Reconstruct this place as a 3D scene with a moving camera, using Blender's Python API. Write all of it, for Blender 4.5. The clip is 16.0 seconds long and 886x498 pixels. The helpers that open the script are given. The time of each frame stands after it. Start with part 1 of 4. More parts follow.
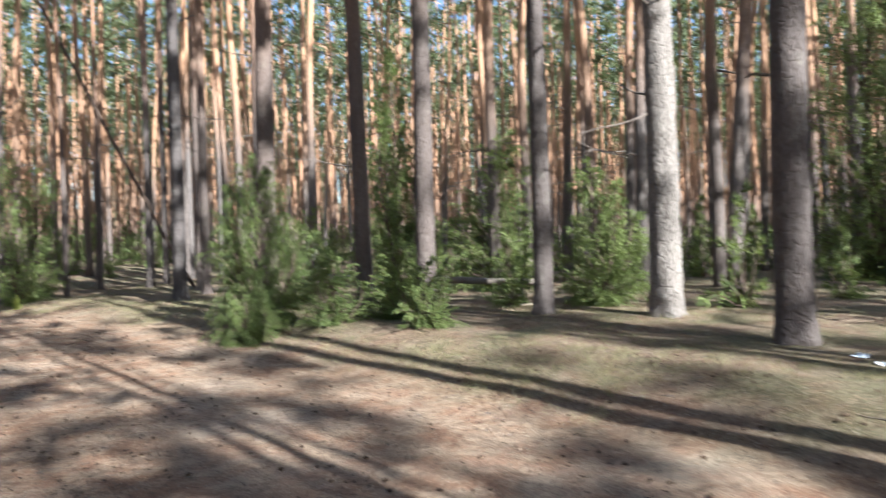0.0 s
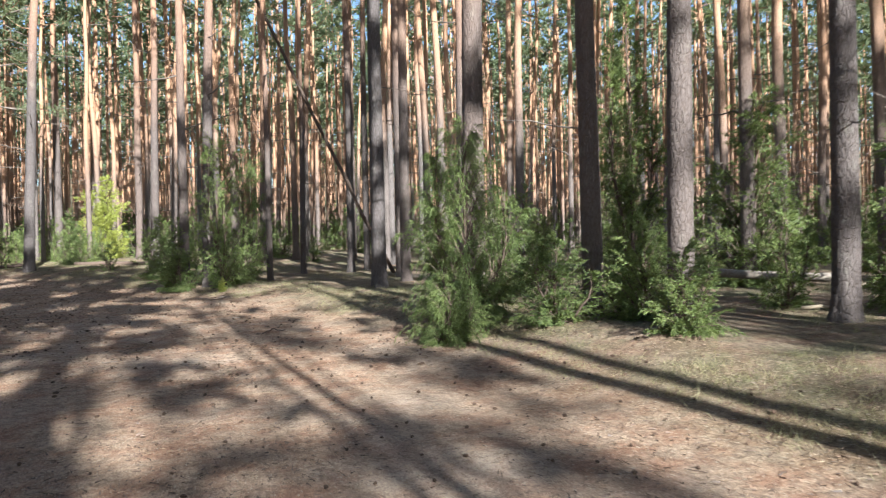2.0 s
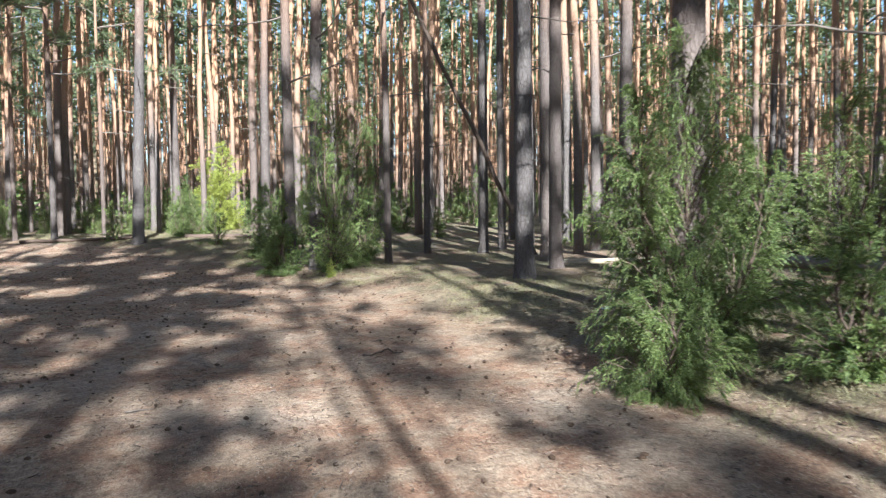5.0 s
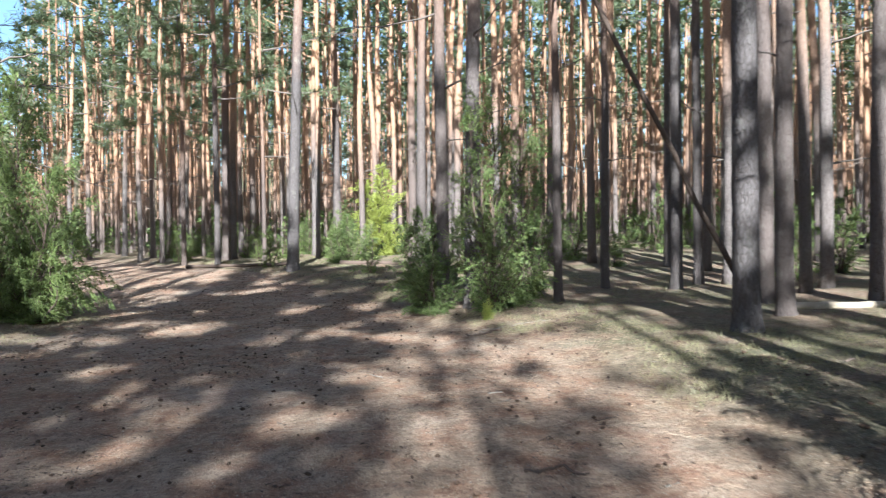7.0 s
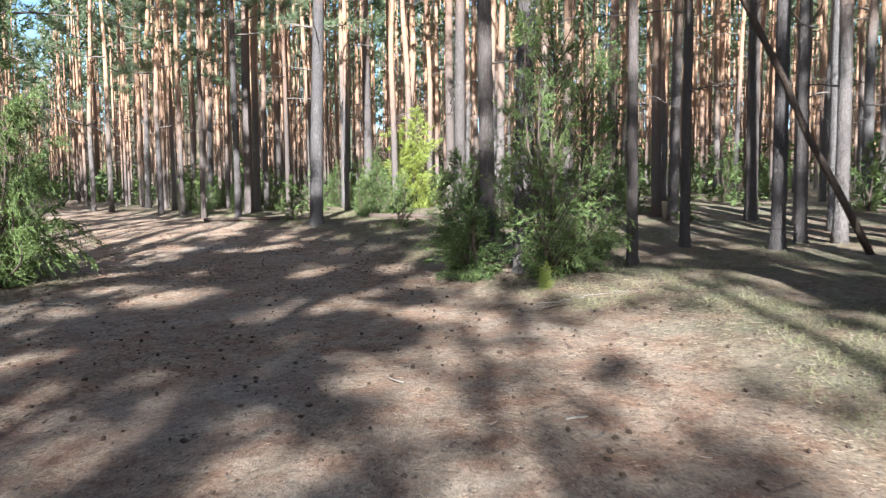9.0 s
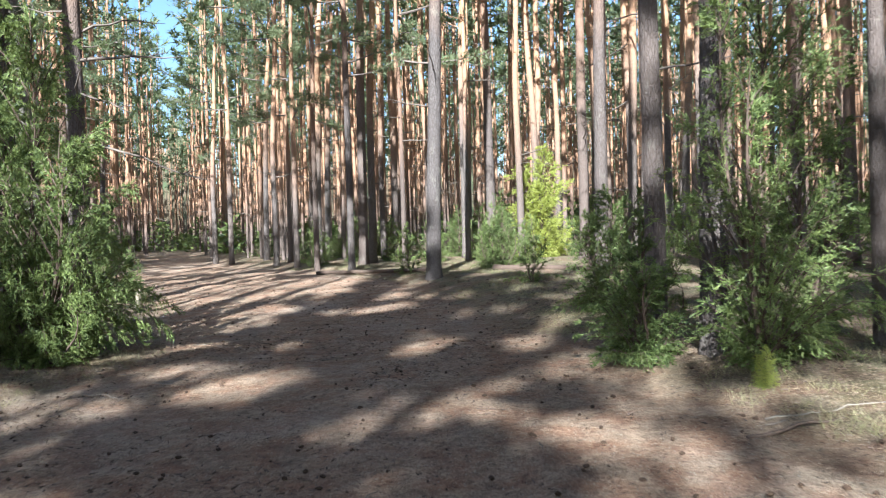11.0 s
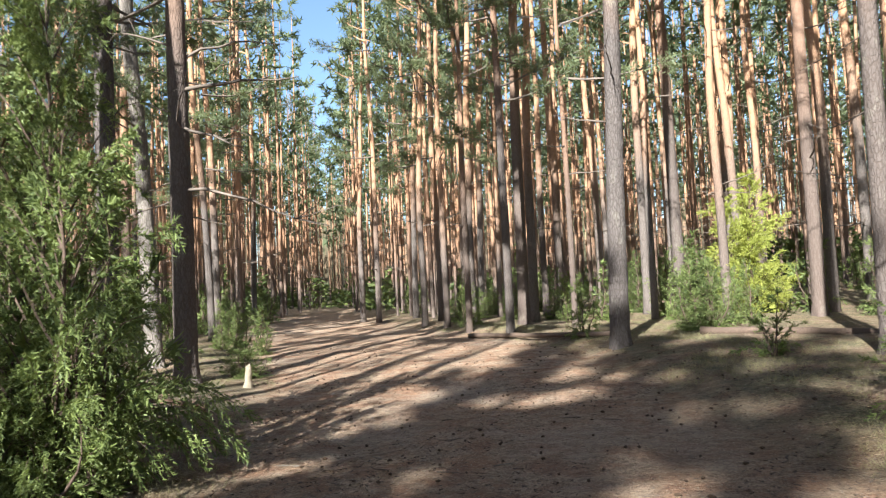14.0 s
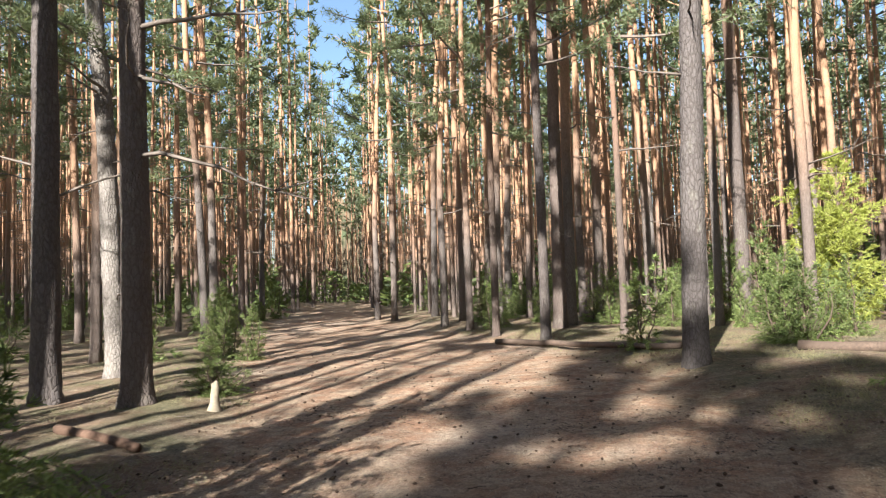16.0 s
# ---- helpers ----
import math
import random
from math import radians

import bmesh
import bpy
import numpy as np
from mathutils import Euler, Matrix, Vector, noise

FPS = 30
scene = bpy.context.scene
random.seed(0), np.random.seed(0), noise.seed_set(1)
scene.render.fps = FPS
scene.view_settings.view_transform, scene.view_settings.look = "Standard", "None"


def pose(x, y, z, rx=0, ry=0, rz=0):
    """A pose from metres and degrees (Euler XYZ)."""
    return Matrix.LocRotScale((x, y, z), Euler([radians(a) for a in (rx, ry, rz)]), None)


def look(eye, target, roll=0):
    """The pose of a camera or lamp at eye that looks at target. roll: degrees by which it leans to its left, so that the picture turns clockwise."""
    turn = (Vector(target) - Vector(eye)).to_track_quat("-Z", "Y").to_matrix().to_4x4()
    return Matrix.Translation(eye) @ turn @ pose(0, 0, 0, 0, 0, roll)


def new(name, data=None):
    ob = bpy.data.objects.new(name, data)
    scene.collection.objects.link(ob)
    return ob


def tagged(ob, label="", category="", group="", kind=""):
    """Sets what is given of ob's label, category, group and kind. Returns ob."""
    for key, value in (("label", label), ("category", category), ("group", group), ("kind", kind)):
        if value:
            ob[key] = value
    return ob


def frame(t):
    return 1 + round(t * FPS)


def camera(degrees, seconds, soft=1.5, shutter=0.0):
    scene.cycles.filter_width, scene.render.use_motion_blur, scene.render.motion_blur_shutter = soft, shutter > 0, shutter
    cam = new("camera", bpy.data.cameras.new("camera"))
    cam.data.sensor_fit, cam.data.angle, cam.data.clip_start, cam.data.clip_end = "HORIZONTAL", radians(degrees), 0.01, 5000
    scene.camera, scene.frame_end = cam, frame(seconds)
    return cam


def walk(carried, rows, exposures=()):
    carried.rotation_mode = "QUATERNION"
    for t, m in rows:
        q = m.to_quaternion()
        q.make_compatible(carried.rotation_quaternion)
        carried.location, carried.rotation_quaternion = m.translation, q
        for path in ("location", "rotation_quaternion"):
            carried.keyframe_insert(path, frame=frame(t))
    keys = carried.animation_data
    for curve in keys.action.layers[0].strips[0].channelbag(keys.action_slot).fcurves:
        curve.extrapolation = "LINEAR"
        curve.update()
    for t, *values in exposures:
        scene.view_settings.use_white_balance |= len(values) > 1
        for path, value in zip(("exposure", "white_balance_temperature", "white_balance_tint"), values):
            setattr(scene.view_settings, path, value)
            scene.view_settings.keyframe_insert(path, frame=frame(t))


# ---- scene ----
cam = camera(62.1, 16.0, soft=1.15, shutter=0.45)
METRES, EYE, TILT, LEAN, TURN = 19.0, 1.5, 0.0, 0.0, -40.2
ROWS = [
    (0.0, 0.0, 0.0, 0.0, -0.0, -0.03, 1.7),
    (0.2, -0.0039, 0.0110, -0.0004, 2.95, 0.95, 1.5),
    (0.5, -0.0096, 0.0275, -0.0011, 4.54, 1.45, 1.35),
    (1.0, -0.0171, 0.0572, -0.0025, 8.21, 2.63, 0.96),
    (1.5, -0.0254, 0.0822, -0.0054, 13.06, 1.77, 0.1),
    (2.0, -0.0319, 0.1065, -0.0045, 15.15, -0.47, 1.04),
    (2.5, -0.04, 0.1361, -0.0001, 18.24, -0.58, 2.05),
    (3.0, -0.0535, 0.1632, 0.0034, 19.96, 0.31, 2.26),
    (5.5, -0.1242, 0.2901, 0.0025, 27.22, -3.12, 0.73),
    (6.0, -0.1392, 0.3189, 0.0052, 30.76, -2.37, 1.25),
    (6.5, -0.1575, 0.3448, 0.0065, 33.39, -1.74, 0.9),
    (7.0, -0.1747, 0.3727, 0.0074, 37.37, -0.88, 0.6),
    (7.5, -0.1949, 0.3966, 0.0075, 39.09, -1.52, 0.31),
    (8.0, -0.2118, 0.4207, 0.0053, 37.38, -2.9, 0.86),
    (8.5, -0.2325, 0.444, 0.0047, 39.23, -3.43, 0.75),
    (9.0, -0.252, 0.4667, 0.0028, 40.31, -4.46, 0.57),
    (9.5, -0.273, 0.4908, 0.004, 42.96, -4.68, 0.68),
    (10.0, -0.297, 0.5122, 0.0056, 46.33, -2.87, 0.67),
    (12.5, -0.4221, 0.6101, 0.0068, 54.04, 2.29, 2.85),
    (13.0, -0.4487, 0.6255, 0.0089, 57.06, 4.59, 2.27),
    (13.5, -0.477, 0.6395, 0.0101, 58.6, 4.8, 2.63),
    (14.0, -0.5076, 0.6548, 0.012, 61.71, 3.71, 2.61),
    (14.5, -0.538, 0.6682, 0.0124, 59.84, 2.92, 2.17),
    (15.0, -0.5706, 0.6854, 0.0132, 61.14, 2.82, 1.85),
    (15.5, -0.6002, 0.6995, 0.0156, 62.86, 3.28, 1.88),
    (16.0, -0.6341, 0.7196, 0.0156, 63.29, 3.36, 1.75),
]
walk(cam, [(t, pose(0, 0, EYE, TILT, LEAN, TURN) @ pose(METRES * x, METRES * y, METRES * z, 90 + pitch, roll, yaw)) for t, x, y, z, yaw, pitch, roll in ROWS], exposures=[(0.0, 2.23, 5600, 7), (3.0, 2.12, 5700, 6), (5.5, 2.26, 5350, 5), (10.0, 2.30, 5300, 5), (12.5, 2.22, 5700, 5), (16.0, 2.13, 6100, 8)])

# ---- world and sun ----
SUN_HEIGHT = 30.0
world = bpy.data.worlds.new("forest_sky")
scene.world = world
world.use_nodes = True
wn = world.node_tree
sky = wn.nodes.new("ShaderNodeTexSky")
sky.sky_type, sky.sun_disc = "NISHITA", False
sky.sun_elevation, sky.sun_rotation = radians(SUN_HEIGHT), radians(180)
wn.links.new(sky.outputs[0], wn.nodes["Background"].inputs[0])
wn.nodes["Background"].inputs[1].default_value = 0.054
sun = new("sun", bpy.data.lights.new("sun", "SUN"))
sun.data.energy, sun.data.angle, sun.data.color = 5.0, radians(0.55), (1.0, 0.94, 0.84)
sun.matrix_world = look((0, -math.cos(radians(SUN_HEIGHT)) * 40, math.sin(radians(SUN_HEIGHT)) * 40), (0, 0, 0))


# ---- materials ----
class Shade:
    """A small node material builder."""

    def __init__(self, name, rough=0.9, spec=0.2):
        self.mat = bpy.data.materials.new(name)
        self.mat.use_nodes = True
        self.nodes, self.links = self.mat.node_tree.nodes, self.mat.node_tree.links
        self.bsdf = self.nodes["Principled BSDF"]
        self.bsdf.inputs["Roughness"].default_value = rough
        self.bsdf.inputs["Specular IOR Level"].default_value = spec

    def put(self, kind, **inputs):
        node = self.nodes.new(kind)
        for key, value in inputs.items():
            self.feed(node, key.replace("_", " "), value)
        return node

    def feed(self, node, key, value):
        if isinstance(value, bpy.types.NodeSocket):
            self.links.new(value, node.inputs[key])
        else:
            node.inputs[key].default_value = value

    def coords(self, scale=(1, 1, 1), space="Object"):
        m = self.put("ShaderNodeMapping", Scale=scale)
        self.links.new(self.put("ShaderNodeTexCoord").outputs[space], m.inputs["Vector"])
        return m.outputs[0]

    def noise(self, vec, scale, detail=4.0, rough=0.55):
        n = self.put("ShaderNodeTexNoise", Scale=scale, Detail=detail, Roughness=rough)
        self.links.new(vec, n.inputs["Vector"])
        return n.outputs["Fac"]

    def ramp(self, fac, stops):
        r = self.put("ShaderNodeValToRGB")
        els = r.color_ramp.elements
        while len(els) < len(stops):
            els.new(0.5)
        for e, (at, col) in zip(els, stops):
            e.position, e.color = at, (*col, 1.0) if len(col) == 3 else col
        self.links.new(fac, r.inputs[0])
        return r.outputs[0]

    def mix(self, fac, a, b, how="MIX"):
        m = self.nodes.new("ShaderNodeMix")
        m.data_type, m.blend_type = "RGBA", how
        for i, v in ((0, fac), (6, a), (7, b)):
            if isinstance(v, bpy.types.NodeSocket):
                self.links.new(v, m.inputs[i])
            else:
                m.inputs[i].default_value = v if i == 0 else (*v, 1.0)
        return m.outputs[2]

    def sums(self, how, a, b=0.0):
        m = self.nodes.new("ShaderNodeMath")
        m.operation = how
        for i, v in enumerate((a, b)):
            if isinstance(v, bpy.types.NodeSocket):
                self.links.new(v, m.inputs[i])
            else:
                m.inputs[i].default_value = v
        return m.outputs[0]

    def span(self, v, a, b):
        m = self.put("ShaderNodeMapRange")
        self.links.new(v, m.inputs["Value"])
        m.inputs["From Min"].default_value, m.inputs["From Max"].default_value = a, b
        return m.outputs["Result"]

    def finish(self, colour, bump=None, strength=0.5, distance=0.01):
        self.feed(self.bsdf, "Base Color", colour if isinstance(colour, bpy.types.NodeSocket) else (*colour, 1.0))
        if bump is not None:
            b = self.put("ShaderNodeBump", Strength=strength, Distance=distance)
            self.links.new(bump, b.inputs["Height"])
            self.links.new(b.outputs[0], self.bsdf.inputs["Normal"])
        return self.mat


def bark_material(name, grey, orange, low, high):
    s = Shade(name, 0.88, 0.15)
    at = s.coords()
    sep = s.put("ShaderNodeSeparateXYZ")
    s.links.new(at, sep.inputs[0])
    plates = s.put("ShaderNodeTexVoronoi", Scale=1.0)
    plates.feature = "DISTANCE_TO_EDGE"
    wob = s.put("ShaderNodeTexNoise", Scale=9.0, Detail=3.0)
    s.links.new(at, wob.inputs["Vector"])
    mixv = s.put("ShaderNodeVectorMath")
    mixv.operation = "MULTIPLY_ADD"
    s.links.new(wob.outputs["Color"], mixv.inputs[0])
    mixv.inputs[1].default_value = (0.05, 0.05, 0.12)
    s.links.new(at, mixv.inputs[2])
    mv = s.put("ShaderNodeMapping", Scale=(26, 26, 8))
    s.links.new(mixv.outputs[0], mv.inputs["Vector"])
    s.links.new(mv.outputs[0], plates.inputs["Vector"])
    crack = s.span(plates.outputs["Distance"], 0.0, 0.15)
    fine = s.noise(s.coords((1, 1, 0.35)), 70, 6, 0.65)
    broad = s.noise(s.coords((1, 1, 0.3)), 2.2, 4)
    rnd = s.put("ShaderNodeObjectInfo").outputs["Random"]
    height = s.sums("ADD", s.sums("ADD", sep.outputs["Z"], s.sums("MULTIPLY", broad, 3.0)), s.sums("MULTIPLY", rnd, 2.4))
    up = s.span(height, low + 2.4, high + 2.4)
    g = s.ramp(fine, [(0.25, tuple(v * 0.62 for v in grey)), (0.5, grey), (0.78, tuple(min(1, v * 1.45) for v in grey))])
    o = s.ramp(fine, [(0.2, tuple(v * 0.7 for v in orange)), (0.5, orange), (0.8, (orange[0] * 1.15, orange[1] * 1.3, orange[2] * 1.6))])
    lich = s.span(s.noise(s.coords((1, 1, 0.5)), 5.5, 5, 0.7), 0.56, 0.7)
    g = s.mix(s.sums("MULTIPLY", lich, 0.35), g, (0.30, 0.29, 0.24))
    col = s.mix(up, g, o)
    depth = s.sums("MULTIPLY_ADD", up, -0.25)
    depth.node.inputs[2].default_value = 0.42
    furrow = s.sums("MULTIPLY", s.sums("SUBTRACT", 1.0, crack), depth)
    col = s.mix(furrow, col, (0.035, 0.024, 0.018))
    col = s.mix(s.span(rnd, 0.0, 2.2), col, (0.16, 0.11, 0.085))
    relief = s.sums("ADD", s.sums("MULTIPLY", crack, depth), s.sums("MULTIPLY", fine, 0.5))
    return s.finish(col, relief, 0.9, 0.02)


def needle_material(name, dark, light, thin=0.35):
    s = Shade(name, 0.55, 0.3)
    rnd = s.put("ShaderNodeNewGeometry").outputs["Random Per Island"]
    big = s.noise(s.coords(), 1.6, 3)
    ob = s.put("ShaderNodeObjectInfo").outputs["Random"]
    f = s.sums("ADD", s.sums("MULTIPLY", rnd, 0.5), s.sums("MULTIPLY", big, 0.6))
    f = s.sums("ADD", f, s.sums("MULTIPLY", ob, 0.15))
    col = s.ramp(f, [(0.25, dark), (0.62, tuple((a + b) / 2 for a, b in zip(dark, light))), (0.95, light)])
    mat = s.finish(col)
    tr = s.put("ShaderNodeBsdfTranslucent")
    s.links.new(s.mix(0.5, col, (light[0] * 1.25, light[1] * 1.2, light[2] * 0.6)), tr.inputs["Color"])
    mx = s.put("ShaderNodeMixShader", Fac=thin)
    s.links.new(s.bsdf.outputs[0], mx.inputs[1])
    s.links.new(tr.outputs[0], mx.inputs[2])
    s.links.new(mx.outputs[0], s.nodes["Material Output"].inputs["Surface"])
    return mat


def wood_material(name, a, b, along=(1, 1, 1), rough=0.85):
    s = Shade(name, rough, 0.2)
    at = s.coords(along)
    f = s.noise(at, 30, 6, 0.65)
    w = s.noise(at, 4, 3)
    col = s.mix(s.span(w, 0.35, 0.7), s.ramp(f, [(0.3, a), (0.7, b)]), tuple((x + y) * 0.4 for x, y in zip(a, b)))
    return s.finish(col, f, 0.6, 0.006)


def ground_material():
    s = Shade("needle_litter", 0.95, 0.08)
    at = s.coords()
    n1 = s.noise(at, 0.55, 5, 0.6)
    n2 = s.noise(at, 3.2, 6, 0.62)
    grain = s.put("ShaderNodeTexNoise", Scale=46.0, Detail=7.0, Roughness=0.78, Distortion=1.2)
    s.links.new(at, grain.inputs["Vector"])
    clump = s.put("ShaderNodeTexNoise", Scale=8.5, Detail=8.0, Roughness=0.74, Distortion=0.8)
    s.links.new(at, clump.inputs["Vector"])
    streak = s.put("ShaderNodeTexNoise", Scale=24.0, Detail=6.0, Roughness=0.72, Distortion=3.0)
    s.links.new(s.coords((1.0, 0.4, 1.0)), streak.inputs["Vector"])
    blend = s.sums("ADD", s.sums("MULTIPLY", grain.outputs["Fac"], 0.40), s.sums("ADD", s.sums("MULTIPLY", clump.outputs["Fac"], 0.34), s.sums("MULTIPLY", streak.outputs["Fac"], 0.26)))
    fine = s.span(blend, 0.16, 0.84)
    straw = s.ramp(fine, [(0.34, (0.100, 0.070, 0.052)), (0.47, (0.250, 0.182, 0.132)), (0.54, (0.360, 0.262, 0.185)), (0.68, (0.50, 0.388, 0.280))])
    rust = s.ramp(fine, [(0.34, (0.085, 0.050, 0.036)), (0.5, (0.250, 0.145, 0.095)), (0.66, (0.41, 0.262, 0.175))])
    sand = s.ramp(fine, [(0.36, (0.19, 0.155, 0.125)), (0.52, (0.33, 0.275, 0.225)), (0.68, (0.44, 0.385, 0.325))])
    moss = s.ramp(fine, [(0.36, (0.035, 0.038, 0.02)), (0.52, (0.100, 0.108, 0.05)), (0.68, (0.20, 0.20, 0.10))])
    col = s.mix(s.span(n2, 0.43, 0.60), straw, rust)
    col = s.mix(s.sums("MULTIPLY", s.span(n1, 0.5, 0.72), 0.7), col, sand)
    off = s.put("ShaderNodeAttribute")
    off.attribute_name = "off_trail"
    col = s.mix(s.sums("MULTIPLY", off.outputs["Fac"], 0.55), col, s.ramp(fine, [(0.36, (0.035, 0.027, 0.020)), (0.52, (0.115, 0.088, 0.062)), (0.68, (0.24, 0.19, 0.135))]))
    grow = s.sums("MULTIPLY", off.outputs["Fac"], s.span(s.noise(at, 1.1, 6, 0.65), 0.42, 0.6))
    col = s.mix(s.sums("MULTIPLY", grow, 0.6), col, moss)
    specks = s.span(s.noise(at, 17, 5, 0.8), 0.57, 0.64)
    col = s.mix(s.sums("MULTIPLY", specks, 0.75), col, (0.055, 0.040, 0.031))
    flecks = s.span(s.noise(s.coords((1, 0.5, 1)), 45, 3, 0.8), 0.60, 0.66)
    col = s.mix(s.sums("MULTIPLY", flecks, 0.75), col, (0.42, 0.36, 0.28))
    broad = s.noise(at, 1.9, 5, 0.7)
    col = s.mix(s.sums("MULTIPLY", s.span(broad, 0.52, 0.75), 0.6), col, (0.125, 0.086, 0.064))
    relief = s.sums("ADD", fine, s.sums("MULTIPLY", n2, 0.8))
    return s.finish(col, relief, 0.9, 0.03)


GREY, ORANGE = (0.140, 0.121, 0.113), (0.45, 0.256, 0.148)
BARK = bark_material("pine_bark", GREY, ORANGE, 3.2, 7.0)
# grey plated bark, darker than BARK to stand in for shade on near trunks
BARK_NEAR = bark_material("near_pine_bark", (0.098, 0.085, 0.081), (0.33, 0.185, 0.112), 4.5, 9.0)
BARK_PALE = bark_material("pale_pine_bark", (0.20, 0.178, 0.160), (0.34, 0.22, 0.145), 7.0, 11.0)
# grey foot under orange bark, taller and darker to include shade low down
BARK_FAR = bark_material("far_pine_bark", (0.135, 0.112, 0.102), (0.48, 0.262, 0.148), 3.0, 7.0)
PINE_GREEN = needle_material("pine_needles", (0.055, 0.082, 0.044), (0.210, 0.240, 0.128), 0.42)
JUNIPER = needle_material("juniper_needles", (0.012, 0.030, 0.011), (0.225, 0.275, 0.088), 0.30)
# brighter, yellower copy of JUNIPER; full sun is put into its colour
JUNIPER_LIT = needle_material("sunlit_yellow_green_needles", (0.16, 0.20, 0.04), (0.45, 0.47, 0.125), 0.45)
GRASS = needle_material("dry_grass", (0.085, 0.095, 0.042), (0.32, 0.285, 0.16), 0.3)
STRAW = needle_material("fallen_needles", (0.13, 0.080, 0.050), (0.42, 0.31, 0.21), 0.05)
CRUMBS = needle_material("bark_crumbs", (0.035, 0.024, 0.018), (0.16, 0.105, 0.075), 0.02)
TWIG = wood_material("dead_twig", (0.085, 0.066, 0.055), (0.23, 0.19, 0.16))
DEADWOOD = wood_material("weathered_wood", (0.12, 0.098, 0.08), (0.30, 0.255, 0.21))
PALEWOOD = wood_material("bare_pale_wood", (0.22, 0.175, 0.12), (0.46, 0.38, 0.28))
DARKWOOD = wood_material("rotting_bark", (0.05, 0.036, 0.028), (0.15, 0.105, 0.08))
RUSTWOOD = wood_material("red_brown_bark", (0.055, 0.032, 0.022), (0.15, 0.092, 0.064))
CONE = wood_material("pine_cone_scales", (0.035, 0.022, 0.016), (0.11, 0.07, 0.045))
STUMPWOOD = wood_material("broken_pale_wood", (0.24, 0.195, 0.14), (0.44, 0.37, 0.275))
SCRAP = wood_material("white_plastic_scrap", (0.62, 0.68, 0.74), (0.80, 0.83, 0.86), rough=0.4)
SOIL = ground_material()


# ---- mesh helpers ----
def mesh_of(name, verts, faces, material, smooth=True):
    me = bpy.data.meshes.new(name)
    me.from_pydata(verts.tolist() if isinstance(verts, np.ndarray) else verts, [], faces.tolist() if isinstance(faces, np.ndarray) else faces)
    me.materials.append(material)
    if smooth:
        me.polygons.foreach_set("use_smooth", [True] * len(me.polygons))
    me.update()
    return me


def part(name, mesh, parent, m=None, label=""):
    ob = new(name, mesh)
    ob.parent = parent
    if m is not None:
        ob.matrix_basis = m
    return tagged(ob, label) if label else ob


def tube(points, radii, sides, rough=0.0, rng=None, cap=True):
    """Vertices and faces of a tapering tube along points."""
    pts = np.asarray(points, float)
    n = len(pts)
    tan = np.gradient(pts, axis=0)
    tan /= np.linalg.norm(tan, axis=1)[:, None] + 1e-9
    ref = np.where(np.abs(tan[:, 2:3]) > 0.9, np.array([[1.0, 0, 0]]), np.array([[0, 0, 1.0]]))
    u = np.cross(tan, ref)
    u /= np.linalg.norm(u, axis=1)[:, None] + 1e-9
    for i in range(1, n):
        u[i] = u[i - 1] - tan[i] * (u[i - 1] @ tan[i])
        u[i] /= np.linalg.norm(u[i]) + 1e-9
    v = np.cross(tan, u)
    a = np.linspace(0, 2 * np.pi, sides, endpoint=False)
    r = np.asarray(radii, float)[:, None] * np.ones((1, sides))
    if rough and rng is not None:
        r = r * (1 + rough * rng.normal(size=r.shape))
    ring = pts[:, None, :] + r[..., None] * (np.cos(a)[None, :, None] * u[:, None, :] + np.sin(a)[None, :, None] * v[:, None, :])
    verts = ring.reshape(-1, 3)
    i, j = np.meshgrid(np.arange(n - 1), np.arange(sides), indexing="ij")
    k = (j + 1) % sides
    faces = np.stack([i * sides + j, i * sides + k, (i + 1) * sides + k, (i + 1) * sides + j], -1).reshape(-1, 4).tolist()
    if cap:
        faces += [list(range(sides))[::-1], list(range((n - 1) * sides, n * sides))]
    return verts, faces


def joined(pieces):
    verts, faces, at = [], [], 0
    for v, f in pieces:
        verts.append(v)
        faces += [[k + at for k in q] for q in f]
        at += len(v)
    return np.concatenate(verts), faces


def blades(base, axis, length, width, rng):
    """One thin triangle for each base point: a needle or a blade of grass."""
    side = np.cross(axis, rng.normal(size=axis.shape))
    side /= np.linalg.norm(side, axis=1)[:, None] + 1e-9
    w = np.asarray(width)[:, None] * 0.5 * side
    v = np.stack([base - w, base + w, base + axis * np.asarray(length)[:, None]], 1).reshape(-1, 3)
    return v, np.arange(len(v)).reshape(-1, 3)


def unit(v):
    return v / (np.linalg.norm(v, axis=-1, keepdims=True) + 1e-9)


# ---- the lie of the ground ----
def eased(t):
    t = np.clip(t, 0, 1)
    return t * t * (3 - 2 * t)


def trail_right(y):
    return np.interp(y, [0, 9, 14, 18.7, 28, 32, 35, 40, 45, 60, 200], [4.3, 4.3, 3.9, 2.3, -1.9, -4.6, -7.1, -11.2, -14.8, -23.6, -102])


def trail_left(y):
    return np.interp(y, [0, 16, 20.3, 24.6, 32, 36, 45, 60, 200], [-3.5, -3.2, -2.9, -5.3, -11.0, -14.2, -18.9, -26.6, -105])


def land(x, y):
    """Height of the ground, before its small unevenness."""
    slope = -0.10 + 0.024 * np.clip(x, -14, 14) + 0.0235 * np.clip(y, -15, 60) + 0.17 * eased((np.asarray(y) - 22) / 8)
    bank = np.interp(y, [0, 8, 15, 30], [0.30, 0.28, 0.15, 0.13])
    return slope + bank * eased((x - trail_right(y)) / 1.6) + 0.17 * eased((trail_left(y) - x) / 1.6)


